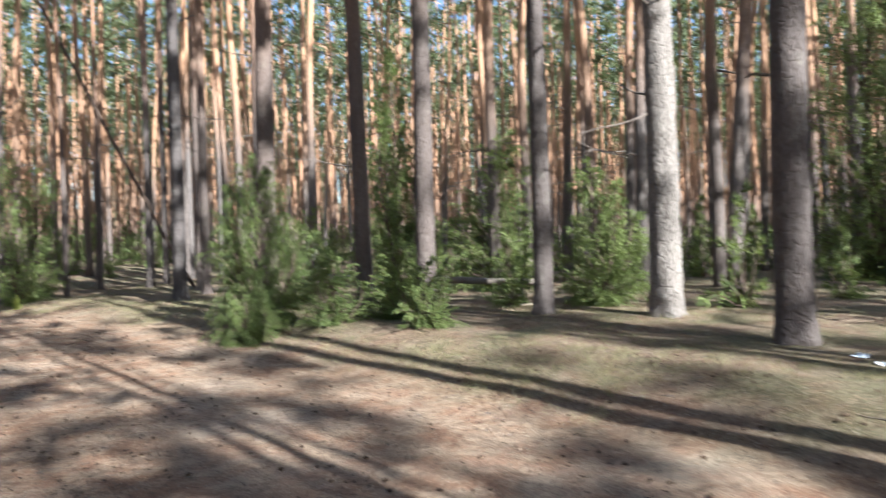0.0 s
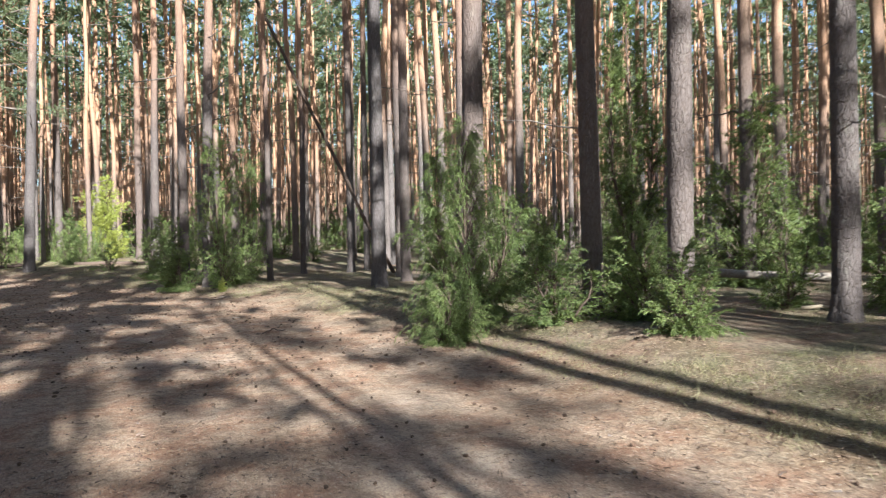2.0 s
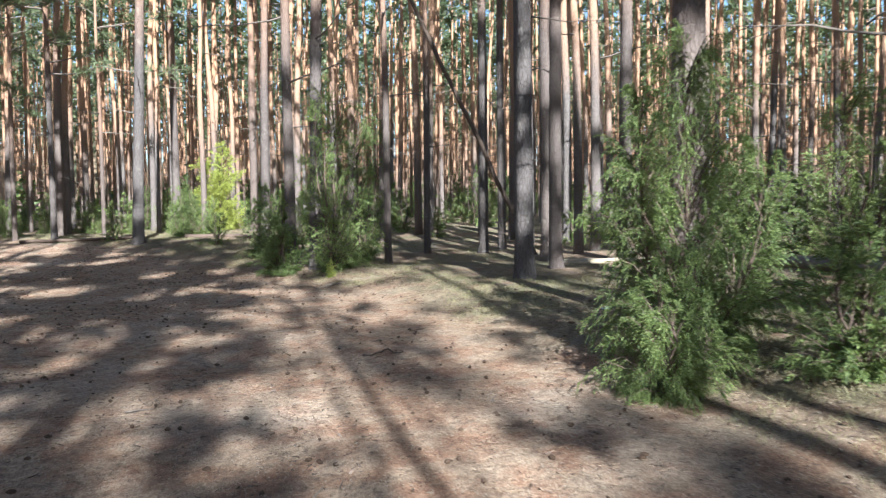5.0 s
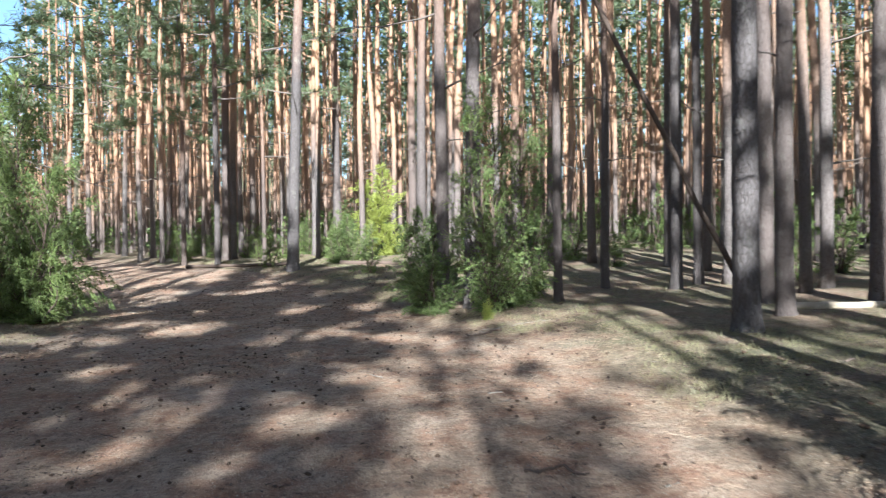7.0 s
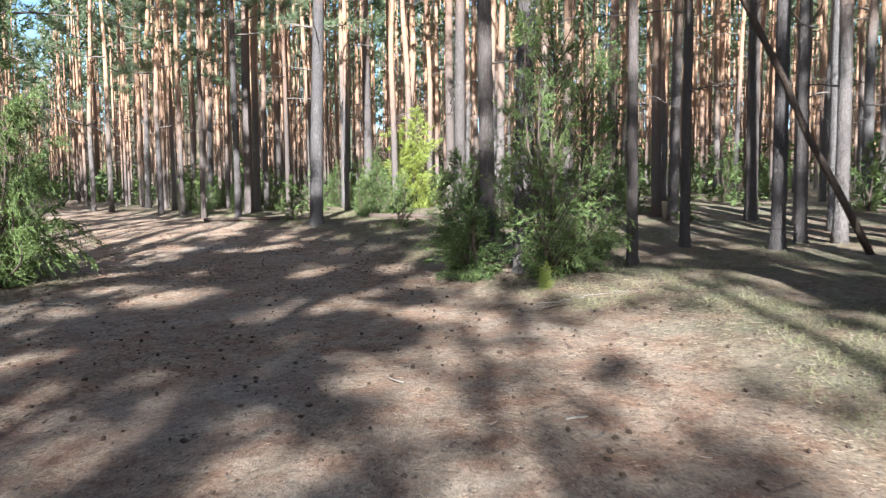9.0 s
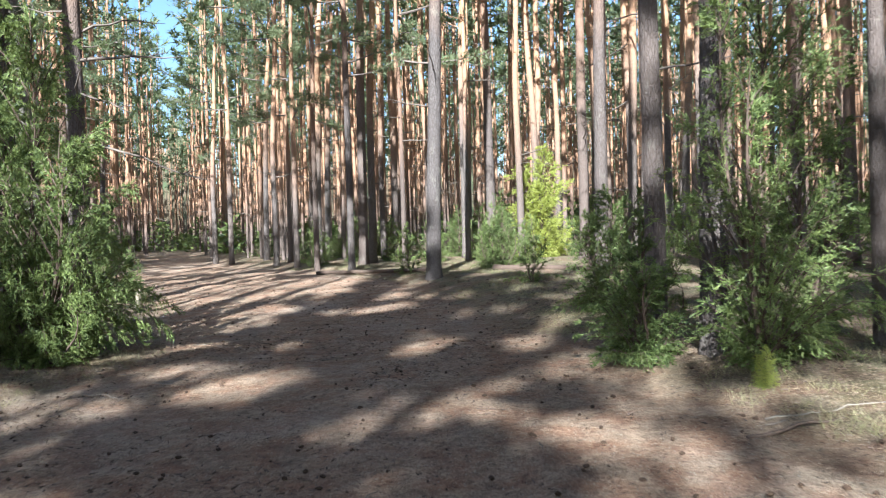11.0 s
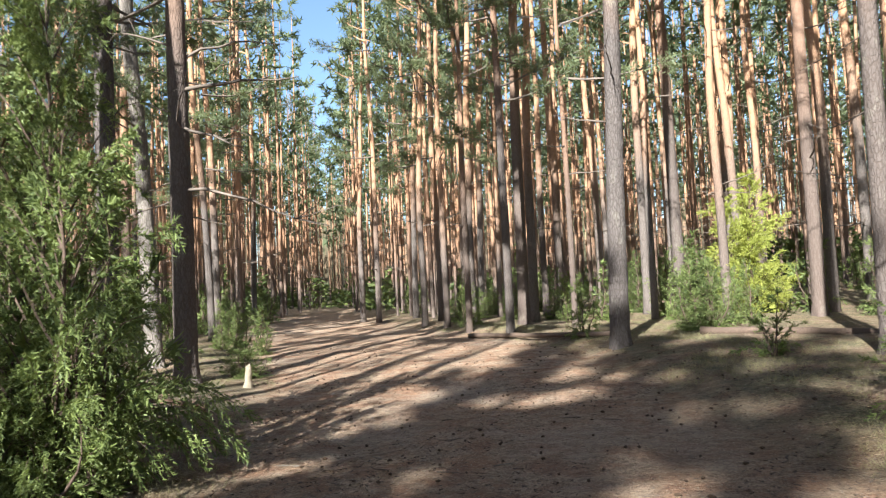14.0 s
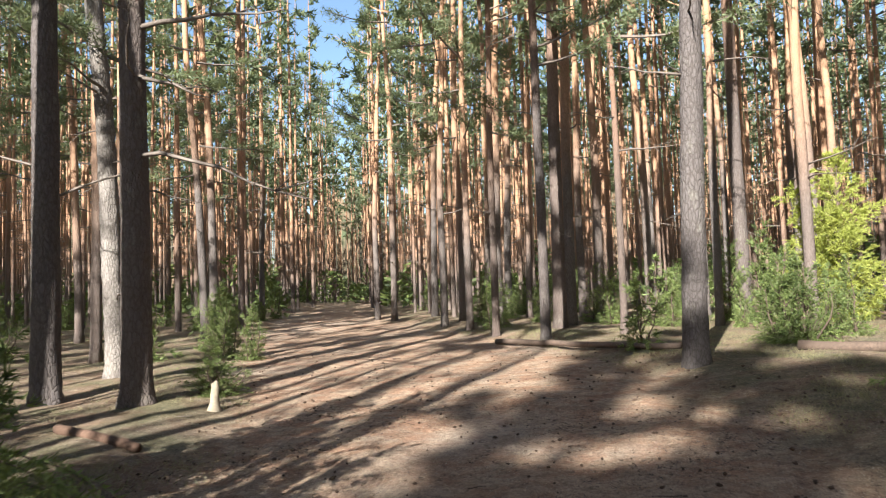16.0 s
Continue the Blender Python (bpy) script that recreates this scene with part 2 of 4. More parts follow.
def uneven(x, y):
    out = 0.018 * np.sin(1.7 * x + 0.6 * y) * np.sin(1.3 * y - 0.4 * x) + 0.012 * np.sin(3.9 * x - 1.1) * np.sin(3.1 * y + 2 * x)
    return out + 0.006 * np.sin(8.3 * x + 3.1 * y) * np.sin(7.1 * y - 2.2 * x)


def height(x, y):
    return land(x, y) + uneven(x, y)


def far_steps(start, stop, first):
    out, step = [], first
    while start < stop:
        start, step = start + step, step * 1.35
        out.append(start)
    return out


def build_ground():
    xs = [-v for v in far_steps(14, 700, 0.5)][::-1] + np.arange(-14, 16.01, 0.2).tolist() + far_steps(16, 700, 0.5)
    ys = [-v for v in far_steps(4, 700, 0.5)][::-1] + np.arange(-4, 40.01, 0.2).tolist() + far_steps(40, 700, 0.5)
    X, Y = np.meshgrid(np.array(xs), np.array(ys))
    Z = height(X, Y)
    rng = np.random.default_rng(5)
    Z = Z + rng.normal(size=Z.shape) * 0.004
    nx, ny = len(xs), len(ys)
    i, j = np.meshgrid(np.arange(ny - 1), np.arange(nx - 1), indexing="ij")
    a = i * nx + j
    faces = np.stack([a, a + 1, a + nx + 1, a + nx], -1).reshape(-1, 4)
    me = mesh_of("ground", np.stack([X, Y, Z], -1).reshape(-1, 3), faces, SOIL)
    off = np.maximum(eased((X - trail_right(Y) + 0.6) / 1.8), eased((trail_left(Y) - X + 0.4) / 1.6)).reshape(-1)
    layer = me.attributes.new("off_trail", "FLOAT", "POINT")
    layer.data.foreach_set("value", off.astype(np.float32))
    tagged(new("ground", me), "sandy forest floor covered with brown pine needles and cones", "ground", kind="structure")


build_ground()


# ---- pines ----
def trunk_mesh(seed, sides, rings, tall, wide, rough, material, kink=0.12):
    rng = np.random.default_rng(seed)
    z = tall * np.linspace(0, 1, rings) ** 1.35
    z[0] = -0.12
    t = np.clip(z / tall, 0, 1)
    r = wide / 2 * (1.04 - t) ** 0.72 + wide * 0.13 * np.exp(-np.clip(z, 0, None) / 0.16)
    p = rng.uniform(0, 6.3, 4)
    bend = kink * (np.sin(z * 0.33 + p[0]) - np.sin(p[0])) + kink * 0.35 * (np.sin(z * 1.1 + p[1]) - np.sin(p[1]))
    bend2 = kink * (np.sin(z * 0.29 + p[2]) - np.sin(p[2])) + kink * 0.35 * (np.sin(z * 0.9 + p[3]) - np.sin(p[3]))
    v, f = tube(np.stack([bend * t * 2.2, bend2 * t * 2.2, z], 1), r, sides)
    ang = np.arctan2(v[:, 1], v[:, 0])
    n = len(v)
    flare = np.exp(-np.clip(v[:, 2], 0, None) / 0.2)[:, None] * (0.12 * np.sin(3 * ang + p[0]) + 0.08 * np.sin(5 * ang + p[1]))[:, None]
    centre = np.repeat(np.stack([bend * t * 2.2, bend2 * t * 2.2], 1), sides, 0)
    scale = 1 + rough * rng.normal(size=(n, 1)) + flare
    v[:, :2] = centre + (v[:, :2] - centre) * scale
    return mesh_of("trunk", v, f, material)


def needle_clumps(points, out, count, size, thick, rng):
    base = np.repeat(points, count, 0)
    axis = unit(rng.normal(size=base.shape) + 0.5 * np.repeat(out, count, 0) + np.array([0, 0, 0.35]))
    n = len(base)
    return blades(base + rng.normal(size=base.shape) * 0.05, axis, size * rng.uniform(0.6, 1.2, n), thick * rng.uniform(0.7, 1.3, n), rng)


def crown_parts(seed, tall, limbs, clumps, count, size, thick, start=0.55, spread=1.9):
    rng = np.random.default_rng(seed)
    woods, pts, outs = [], [], []
    for k in range(limbs):
        f = start + (1 - start) * ((k + rng.uniform(0, 1)) / limbs)
        z, a = tall * f, rng.uniform(0, 6.283)
        reach = spread * (1.15 - (f - start) / (1 - start)) ** 0.6 * rng.uniform(0.5, 1.15)
        d = np.array([math.cos(a), math.sin(a), 0])
        s = np.linspace(0, 1, 4)[:, None]
        line = np.array([0, 0, z]) + d * reach * s + np.array([0, 0, 1]) * reach * (0.1 * s + 0.45 * s * s) + rng.normal(size=(4, 3)) * 0.06 * s
        woods.append(tube(line, 0.035 * (1.15 - s[:, 0]), 3, cap=False))
        at = rng.uniform(0.35, 1.0, clumps) ** 0.7
        pos = np.stack([np.interp(at, s[:, 0], line[:, c]) for c in range(3)], 1)
        pts.append(pos + rng.normal(size=pos.shape) * np.array([0.16, 0.16, 0.10]))
        outs.append(np.repeat(d[None], clumps, 0))
    leaves = needle_clumps(np.concatenate(pts), np.concatenate(outs), count, size, thick, rng)
    return joined(woods), leaves


def two_tone(name, wood, leaf, bark, green):
    """One mesh of woody twigs and the needles that grow on them."""
    wv, wf = wood
    lv, lf = leaf
    me = mesh_of(name, np.concatenate([lv, wv]), lf.tolist() + [[k + len(lv) for k in q] for q in wf], green, False)
    me.materials.append(bark)
    me.polygons.foreach_set("material_index", [0] * len(lf) + [1] * len(wf))
    return me


def dead_branch_mesh(seed, long):
    rng = np.random.default_rng(seed)
    s = np.linspace(0, 1, 7)[:, None]
    line = np.array([1, 0, 0]) * long * s + np.array([0, 0, 1]) * long * (0.16 * s - 0.22 * s * s) + np.cumsum(rng.normal(size=(7, 3)), 0) * 0.022 * long * np.array([0.3, 1, 1])
    line[0] = 0
    pieces = [tube(line, 0.019 * (1.1 - 0.9 * s[:, 0]), 4)]
    for k in range(4):
        i = rng.integers(2, 6)
        d = unit(np.array([0.7, rng.choice([-1, 1]) * rng.uniform(0.4, 1), rng.uniform(-0.4, 0.5)]))
        q = np.linspace(0, 1, 4)[:, None]
        twig = line[i] + d * long * rng.uniform(0.15, 0.34) * q + rng.normal(size=(4, 3)) * 0.02 * q
        pieces.append(tube(twig, 0.008 * (1.1 - q[:, 0]), 3))
    v, f = joined(pieces)
    return mesh_of("dead_branch", v, f, TWIG)


TALL, WIDE = 20.0, 0.27
DEAD = [dead_branch_mesh(40 + k, 1.0 + 0.28 * k) for k in range(4)]
CROWNS = []
for k in range(4):
    CROWNS.append(two_tone("crown", *crown_parts(70 + k, TALL, 16, 7, 9, 0.38, 0.075, 0.58), BARK, PINE_GREEN))
# crowns for unseen pines only: thin to pass the sun, dense to block it
THIN_CROWN = two_tone("crown", *crown_parts(83, TALL, 6, 4, 8, 0.3, 0.05, 0.74, 1.2), BARK, PINE_GREEN)
DENSE_CROWN = two_tone("crown", *crown_parts(79, TALL, 18, 7, 9, 0.5, 0.2, 0.56, 2.1), BARK, PINE_GREEN)
TRUNKS = [trunk_mesh(10 + k, 12, 20, TALL, WIDE, 0.022, BARK) for k in range(5)]
NEAR_TRUNKS = [trunk_mesh(20 + k, 22, 110, TALL, WIDE, 0.03, BARK_NEAR, 0.045) for k in range(4)]
RAGGED_TRUNK = trunk_mesh(32, 24, 150, TALL, WIDE, 0.08, BARK_NEAR, 0.06)
PALE_TRUNK = trunk_mesh(31, 24, 150, TALL, WIDE, 0.05, BARK_PALE, 0.10)


def pine(x, y, wide, seed, trunk, label, lean=(0, 0), twigs=3, tall=None, crown=None, spread=None, group="pines of the wood", low=2.0, high=10.0):
    """A pine: trunk, limbs, crown and dead side branches, standing at (x, y)."""
    rng = np.random.default_rng(900 + seed)
    root = new("pine_tree")
    k = tall or float(np.clip((wide / 0.27) ** 0.45 * rng.uniform(0.92, 1.1), 0.6, 1.25))
    w = wide / WIDE
    turn = rng.uniform(0, 360)
    root.matrix_basis = pose(x, y, float(height(x, y)) - 0.02, lean[0], lean[1], 0)
    part("trunk", trunk, root, pose(0, 0, 0, 0, 0, turn) @ Matrix.Diagonal((w, w, k, 1)))
    c = float(np.clip(0.6 + 0.4 * w, 0.55, 1.25))
    c = spread or c
    part("crown", crown or CROWNS[seed % 4], root, pose(0, 0, 0, 0, 0, turn) @ Matrix.Diagonal((c, c, k, 1)))
    for j in range(twigs):
        z = rng.uniform(low, high)
        r = wide / 2 * (1.04 - z / (TALL * k)) ** 0.72 * 0.7
        a = rng.uniform(0, 360)
        s = rng.uniform(0.6, 1.1)
        part("dead_branch", DEAD[rng.integers(0, 4)], root, pose(0, 0, z, 0, 0, a) @ pose(r, 0, 0, rng.uniform(-180, 180), rng.uniform(-22, 16), 0) @ Matrix.Scale(s, 4))
    return tagged(root, label, "tree", group)


# x, y, width of the trunk at breast height
BANK_PINES = [(7.75, 7.0, 0.27), (7.4, 3.35, 0.36), (6.22, 9.2, 0.25), (6.15, 7.65, 0.26), (5.56, 11.0, 0.31),
              (5.85, 15.65, 0.29), (7.3, 18.1, 0.23), (6.85, 16.7, 0.22), (8.55, 17.4, 0.24), (6.75, 20.2, 0.20),
              (4.45, 19.2, 0.14), (8.4, 25.1, 0.25), (7.5, 21.1, 0.18), (5.7, 21.0, 0.15), (2.65, 20.0, 0.21)]
TRAIL_PINES = [(-1.15, 28.3, 0.32), (2.4, 26.0, 0.25), (2.25, 32.2, 0.28), (-0.66, 36.5, 0.32), (-4.3, 32.6, 0.20),
               (-5.9, 34.2, 0.17), (-2.75, 32.6, 0.14), (-7.46, 25.14, 0.36), (-9.0, 25.1, 0.36), (-4.5, 34.6, 0.30)]
WOOD_PINES_A = [(10.34, 10.6, 0.27), (13.0, 12.2, 0.28), (12.66, 10.7, 0.25), (12.24, 9.6, 0.26), (14.3, 10.2, 0.26), (11.6, 8.0, 0.27),
                (12.7, 7.1, 0.28), (15.3, 16.1, 0.24), (14.7, 15.2, 0.25), (18.4, 15.5, 0.25), 
                (9.7, 22.3, 0.26), (8.0, 20.9, 0.24), (13.1, 22.8, 0.27), (8.4, 19.0, 0.22)]
WOOD_PINES_B = [(-1.5, 36.3, 0.27), (-4.5, 35.7, 0.30), (-4.2, 37.8, 0.28),
                (-6.8, 37.1, 0.28), (9.1, 19.6, 0.25), (9.8, 16.8, 0.25), (7.0, 25.8, 0.26), (8.9, 24.1, 0.25), (4.6, 28.3, 0.24),
                (0.9, 36.4, 0.28), (5.5, 25.0, 0.25), (6.9, 26.7, 0.26), (8.9, 22.8, 0.24), (5.3, 29.1, 0.28)]
WOOD_PINES_C = [(-2.8, 36.8, 0.24), (-11.1, 42.6, 0.28), (-8.7, 39.3, 0.28), (-9.3, 43.3, 0.30), (-8.0, 41.7, 0.28), (-4.8, 38.4, 0.25),
                (-4.7, 40.5, 0.27), (0.65, 39.1, 0.30), (2.6, 33.0, 0.25), (3.3, 29.9, 0.25), (3.5, 28.9, 0.25), (-15.4, 35.9, 0.30),
                (1.5, 39.1, 0.26), (-8.7, 37.8, 0.24), (-7.3, 36.2, 0.22), 
                (-17.3, 39.6, 0.28), (-21.0, 45.7, 0.30), (-12.6, 29.1, 0.26), (-14.2, 44.0, 0.27), (-12.7, 42.5, 0.27)]
# unseen pines at the walker's back and on the near side of the trail, whose shadows cross it
# a few follow known trunk shadows; most are added to shade the ground
UNSEEN_PINES = [(0.75, -4.6, 0.58), (0.6, -9.8, 0.2), (4.75, -1.6, 0.24), (5.05, -3.0, 0.22), (-0.4, -9.0, 0.27), (10.0, -6.0, 0.3),
              (-2.6, -1.5, 0.25), (-4.4, 3.0, 0.26), (-5.2, 8.5, 0.28), (-4.1, 12.2, 0.26), (-5.0, 15.5, 0.24),
              (-6.6, 12.0, 0.28), (-3.9, 7.0, 0.24), (-6.0, 4.0, 0.26), (-5.9, 17.0, 0.2),
              # includes two sunward of trail trunks, added to keep those dark
              (-1.2, -3.4, 0.12), (0.3, -6.5, 0.1), (-1.8, -6.5, 0.12), (-1.0, -11.0, 0.14), (5.4, -29.0, 0.22), (3.0, -20.0, 0.24), (2.6, -5.6, 0.2), (-1.6, -0.9, 0.2), (-7.42, 21.2, 0.36), (-9.0, 20.9, 0.34), (-4.6, -3.0, 0.2), (-4.0, -7.5, 0.22)]

BROWN = "tall pine with grey-brown lower bark and an orange upper trunk"
planted = []
for rows, kinds, label, twigs in ((BANK_PINES, NEAR_TRUNKS, "straight pine with dark plated bark beside the trail", 3),
                                  (TRAIL_PINES, NEAR_TRUNKS, "straight pine with dark plated bark beside the trail", 4),
                                  (WOOD_PINES_A, TRUNKS, BROWN, 3), (WOOD_PINES_B, TRUNKS, BROWN, 3),
                                  (WOOD_PINES_C, TRUNKS, BROWN, 4), (UNSEEN_PINES, TRUNKS, BROWN, 1)):
    for x, y, wide in rows:
        rng = np.random.default_rng(len(planted) + 3)
        tilt = tuple(rng.normal(size=2) * (0.2 if kinds is NEAR_TRUNKS else 0.55))
        if (x, y) == (-1.15, 28.3):
            tilt = (0, 1.5)
        pine(x, y, wide * (1.0 if kinds is NEAR_TRUNKS else 0.86), len(planted), kinds[len(planted) % len(kinds)], label, tilt, twigs,
             crown=((THIN_CROWN if x > -7 and -8.5 < y < 12 else DENSE_CROWN if x > -5.5 and y > 12 else None) if x < -3 else None if (x, y) in ((3.0, -20.0), (2.6, -5.6), (5.4, -29.0)) else DENSE_CROWN) if rows is UNSEEN_PINES else None,
             spread=(1.15 if -2.7 < x < 0.5 and y > -6 else 1.0) if rows is UNSEEN_PINES else None, tall=1.0 if rows is UNSEEN_PINES else None)
        planted.append((x, y))
        if (x, y) == (-7.46, 25.14):
            old = [o for o in scene.objects if o.name.startswith("pine_tree") and abs(o.location.x - x) < 0.01][0]
            for z, a, dip, size in ((4.75, 15, -8, 1.9), (4.1, -12, 14, 1.5), (3.1, -5, 14, 1.5), (5.3, 60, -20, 1.4)):
                part("dead_branch", DEAD[int(z) % 4], old, pose(0, 0, z, 0, 0, a) @ pose(0.1, 0, 0, 0, dip, 0) @ Matrix.Scale(size, 4), "long dead branch reaching over the trail")

pine(8.55, 5.55, 0.40, 301, PALE_TRUNK, "thick old pine with pale flaking bark and broken stubs", (0.3, -0.8), 4, low=1.6, high=6)
pine(3.07, 19.25, 0.24, 302, RAGGED_TRUNK, "ragged grey pine trunk rising out of a juniper", (0, 0.3), 4, low=2.0, high=6)
pine(-10.1, 27.3, 0.33, 303, PALE_TRUNK, "pale crooked trunk lit by the sun behind darker pine", (0.5, -2.0), 4, low=1.0, high=6)
pine(11.9, 6.4, 0.27, 304, TRUNKS[1], "slanting orange pine among upright ones", (0, 7), 3)
planted += [(8.55, 5.55), (3.07, 19.25), (-10.4, 27.6), (11.9, 6.4)]


def bough_mesh(seed, long):
    """A live side branch with bunches of long needles."""
    rng = np.random.default_rng(seed)
    s = np.linspace(0, 1, 6)[:, None]
    line = np.array([1.0, 0, 0]) * long * s + np.array([0, 0, 1.0]) * long * (0.18 * s * s - 0.1 * s) + np.cumsum(rng.normal(size=(6, 3)), 0) * 0.03 * long * s
    woods, pts, outs = [tube(line, 0.024 * (1.1 - 0.9 * s[:, 0]), 4)], [], []
    for k in range(9):
        at = rng.uniform(0.35, 1.0)
        root = np.array([np.interp(at, s[:, 0], line[:, c]) for c in range(3)])
        d = unit(np.array([0.8, rng.choice([-1, 1]) * rng.uniform(0.2, 1), rng.uniform(-0.1, 0.5)]))
        q = np.linspace(0, 1, 4)[:, None]
        twig = root + d * long * rng.uniform(0.14, 0.3) * q
        woods.append(tube(twig, 0.007 * (1.1 - q[:, 0]), 3))
        pts.append(np.concatenate([twig[2:], twig[1:2] + d * 0.05]))
        outs.append(np.repeat(d[None], 3, 0))
    leaf = needle_clumps(np.concatenate(pts), np.concatenate(outs), 16, 0.17, 0.02, rng)
    return two_tone("live_branch", joined(woods), leaf, TWIG, PINE_GREEN)


BOUGHS = [bough_mesh(150 + k, 1.6 + 0.4 * k) for k in range(3)]


def add_boughs():
    """Low live branches on the pines that edge the open trail."""
    rng = np.random.default_rng(155)
    for o in [o for o in scene.objects if o.name.startswith("pine_tree")]:
        x, y = o.location.x, o.location.y
        if not (y > 24 and (x < trail_left(y) + 0.5 and x > trail_left(y) - 9 or trail_right(y) - 0.5 < x < trail_right(y) + 3 and y > 30)):
            continue
        for k in range(7):
            z = rng.uniform(4.5, 11.5)
            part("live_branch", BOUGHS[k % 3], o, pose(0, 0, z, 0, 0, rng.uniform(0, 360)) @ pose(0.05, 0, 0, rng.uniform(-40, 40), rng.uniform(-18, 14), 0) @ Matrix.Scale(rng.uniform(0.8, 1.35), 4),
                 "green pine branch with long needles")


# the wood behind them: the nearer trees one by one, the far ones as one mass
def wood_places():
    rng = np.random.default_rng(17)
    near, far, cells = [], [], {}

    def free(x, y, space):
        i, j = int(x // 3.5), int(y // 3.5)
        return all((x - a) ** 2 + (y - b) ** 2 > space ** 2 for p in (-1, 0, 1) for q in (-1, 0, 1) for a, b in cells.get((i + p, j + q), ()))

    for x, y in planted:
        cells.setdefault((int(x // 3.5), int(y // 3.5)), []).append((x, y))
    for _ in range(44000):
        x, y = rng.uniform(-105, 105), rng.uniform(-34, 115)
        ang, away = math.degrees(math.atan2(x, y + 2)), math.hypot(x, y - 9)
        if not (-62 < ang < 76) and away > 40 or away > 112:
            continue
        if -7 < y < 92 and trail_left(y) - (0.8 if y < 50 else 0.1) < x < trail_right(y) + (0.7 if y < 50 else 0.0) or (-5 < y < 17 and -3.4 < x < 6.0):
            continue
        seen = x > -3.2 and y > -1 or y > 17
        if seen and (away < 17 or -9 < x < 11 and 8 < y < 33 or x < 0 and y < 33 and x > -16):
            continue
        # strips out of view kept clear so that sun reaches ground and trunks
        if (3.7 < x < 6.4 and -30 < y < -6) or (7.4 < x < 10.2 and -26 < y < 2):
            continue
        if not free(x, y, 2.7 if y < -11 and -3 < x < 8 else 1.55 if -17 < x < 7 and 33 < y < 50 else 1.85 if away < 40 else 1.7):
            continue
        cells.setdefault((int(x // 3.5), int(y // 3.5)), []).append((x, y))
        (near if seen and away < 33 else far).append((x, y))
    return near, far


near_wood, far_wood = wood_places()
for k, (x, y) in enumerate(near_wood):
    rng = np.random.default_rng(5000 + k)
    pine(x, y, rng.uniform(0.13, 0.25), 400 + k, TRUNKS[k % 5], BROWN, tuple(rng.normal(size=2) * 0.9), 6)


add_boughs()


def far_pines(places):
    rng = np.random.default_rng(61)
    full = [crown_parts(90 + k, TALL, 14, 5, 5, 0.5, 0.12, 0.48)[1][0] for k in range(3)]
    shady = [crown_parts(98 + k, TALL, 16, 5, 6, 0.55, 0.19, 0.55)[1][0] for k in range(3)]
    thin = [crown_parts(103 + k, TALL, 5, 4, 6, 0.35, 0.08, 0.74, 1.1)[1][0] for k in range(3)]
    plain = [crown_parts(95 + k, TALL, 12, 4, 4, 0.65, 0.16, 0.42, 2.0)[1][0] for k in range(3)]
    trunk_bits, leaf_v, twig_at, twig_dir = [], [], [], []
    for k, (x, y) in enumerate(places):
        h, wide = TALL * rng.uniform(0.8, 1.12), rng.uniform(0.13, 0.26)
        base = np.array([x, y, float(land(x, y))])
        t = np.linspace(0, 1, 6)
        sway = np.cumsum(rng.normal(size=(6, 2)), 0) * 0.07
        line = base + np.stack([sway[:, 0] * t, sway[:, 1] * t, h * t - 0.1], 1)
        trunk_bits.append(tube(line, wide / 2 * (1.03 - t) ** 0.7, 6 if k % 2 else 5, cap=False))
        # unseen trees get thin or shady crowns to set light on the trail
        v = (thin if -13 < x < -3.0 and -16 < y < 12 else shady if y < 8 and (-2.6 < x < 0.4 and y > -18 or 1.6 < x < 3.2 and y < -24) else full if math.hypot(x, y - 9) < 62 else plain)[k % 3].copy()
        a = rng.uniform(0, 6.283)
        v[:, :2] = v[:, :2] @ np.array([[math.cos(a), -math.sin(a)], [math.sin(a), math.cos(a)]])
        v[:, 2] *= h / TALL
        leaf_v.append(v + base)
        n = 22
        az = rng.uniform(0, 6.283, n)
        twig_at.append(base + np.stack([0 * az, 0 * az, rng.uniform(2, 0.5 * h, n)], 1))
        twig_dir.append(np.stack([np.cos(az), np.sin(az), rng.normal(size=n) * 0.25], 1))
    tv, tf = joined(trunk_bits)
    root = new("distant_pine_wood")
    part("trunks", mesh_of("trunks", tv, tf, BARK_FAR), root)
    lv = np.concatenate(leaf_v)
    part("crowns", mesh_of("crowns", lv, np.arange(len(lv)).reshape(-1, 3), PINE_GREEN, False), root)
    at, way = np.concatenate(twig_at), np.concatenate(twig_dir)
    wv, wf = blades(at, unit(way), rng.uniform(0.6, 1.6, len(at)), np.full(len(at), 0.04), rng)
    part("twigs", mesh_of("twigs", wv, wf, TWIG, False), root)
    tagged(root, "dense far wood of orange-trunked pines with green crowns", "forest", kind="stuff")


far_pines(far_wood)


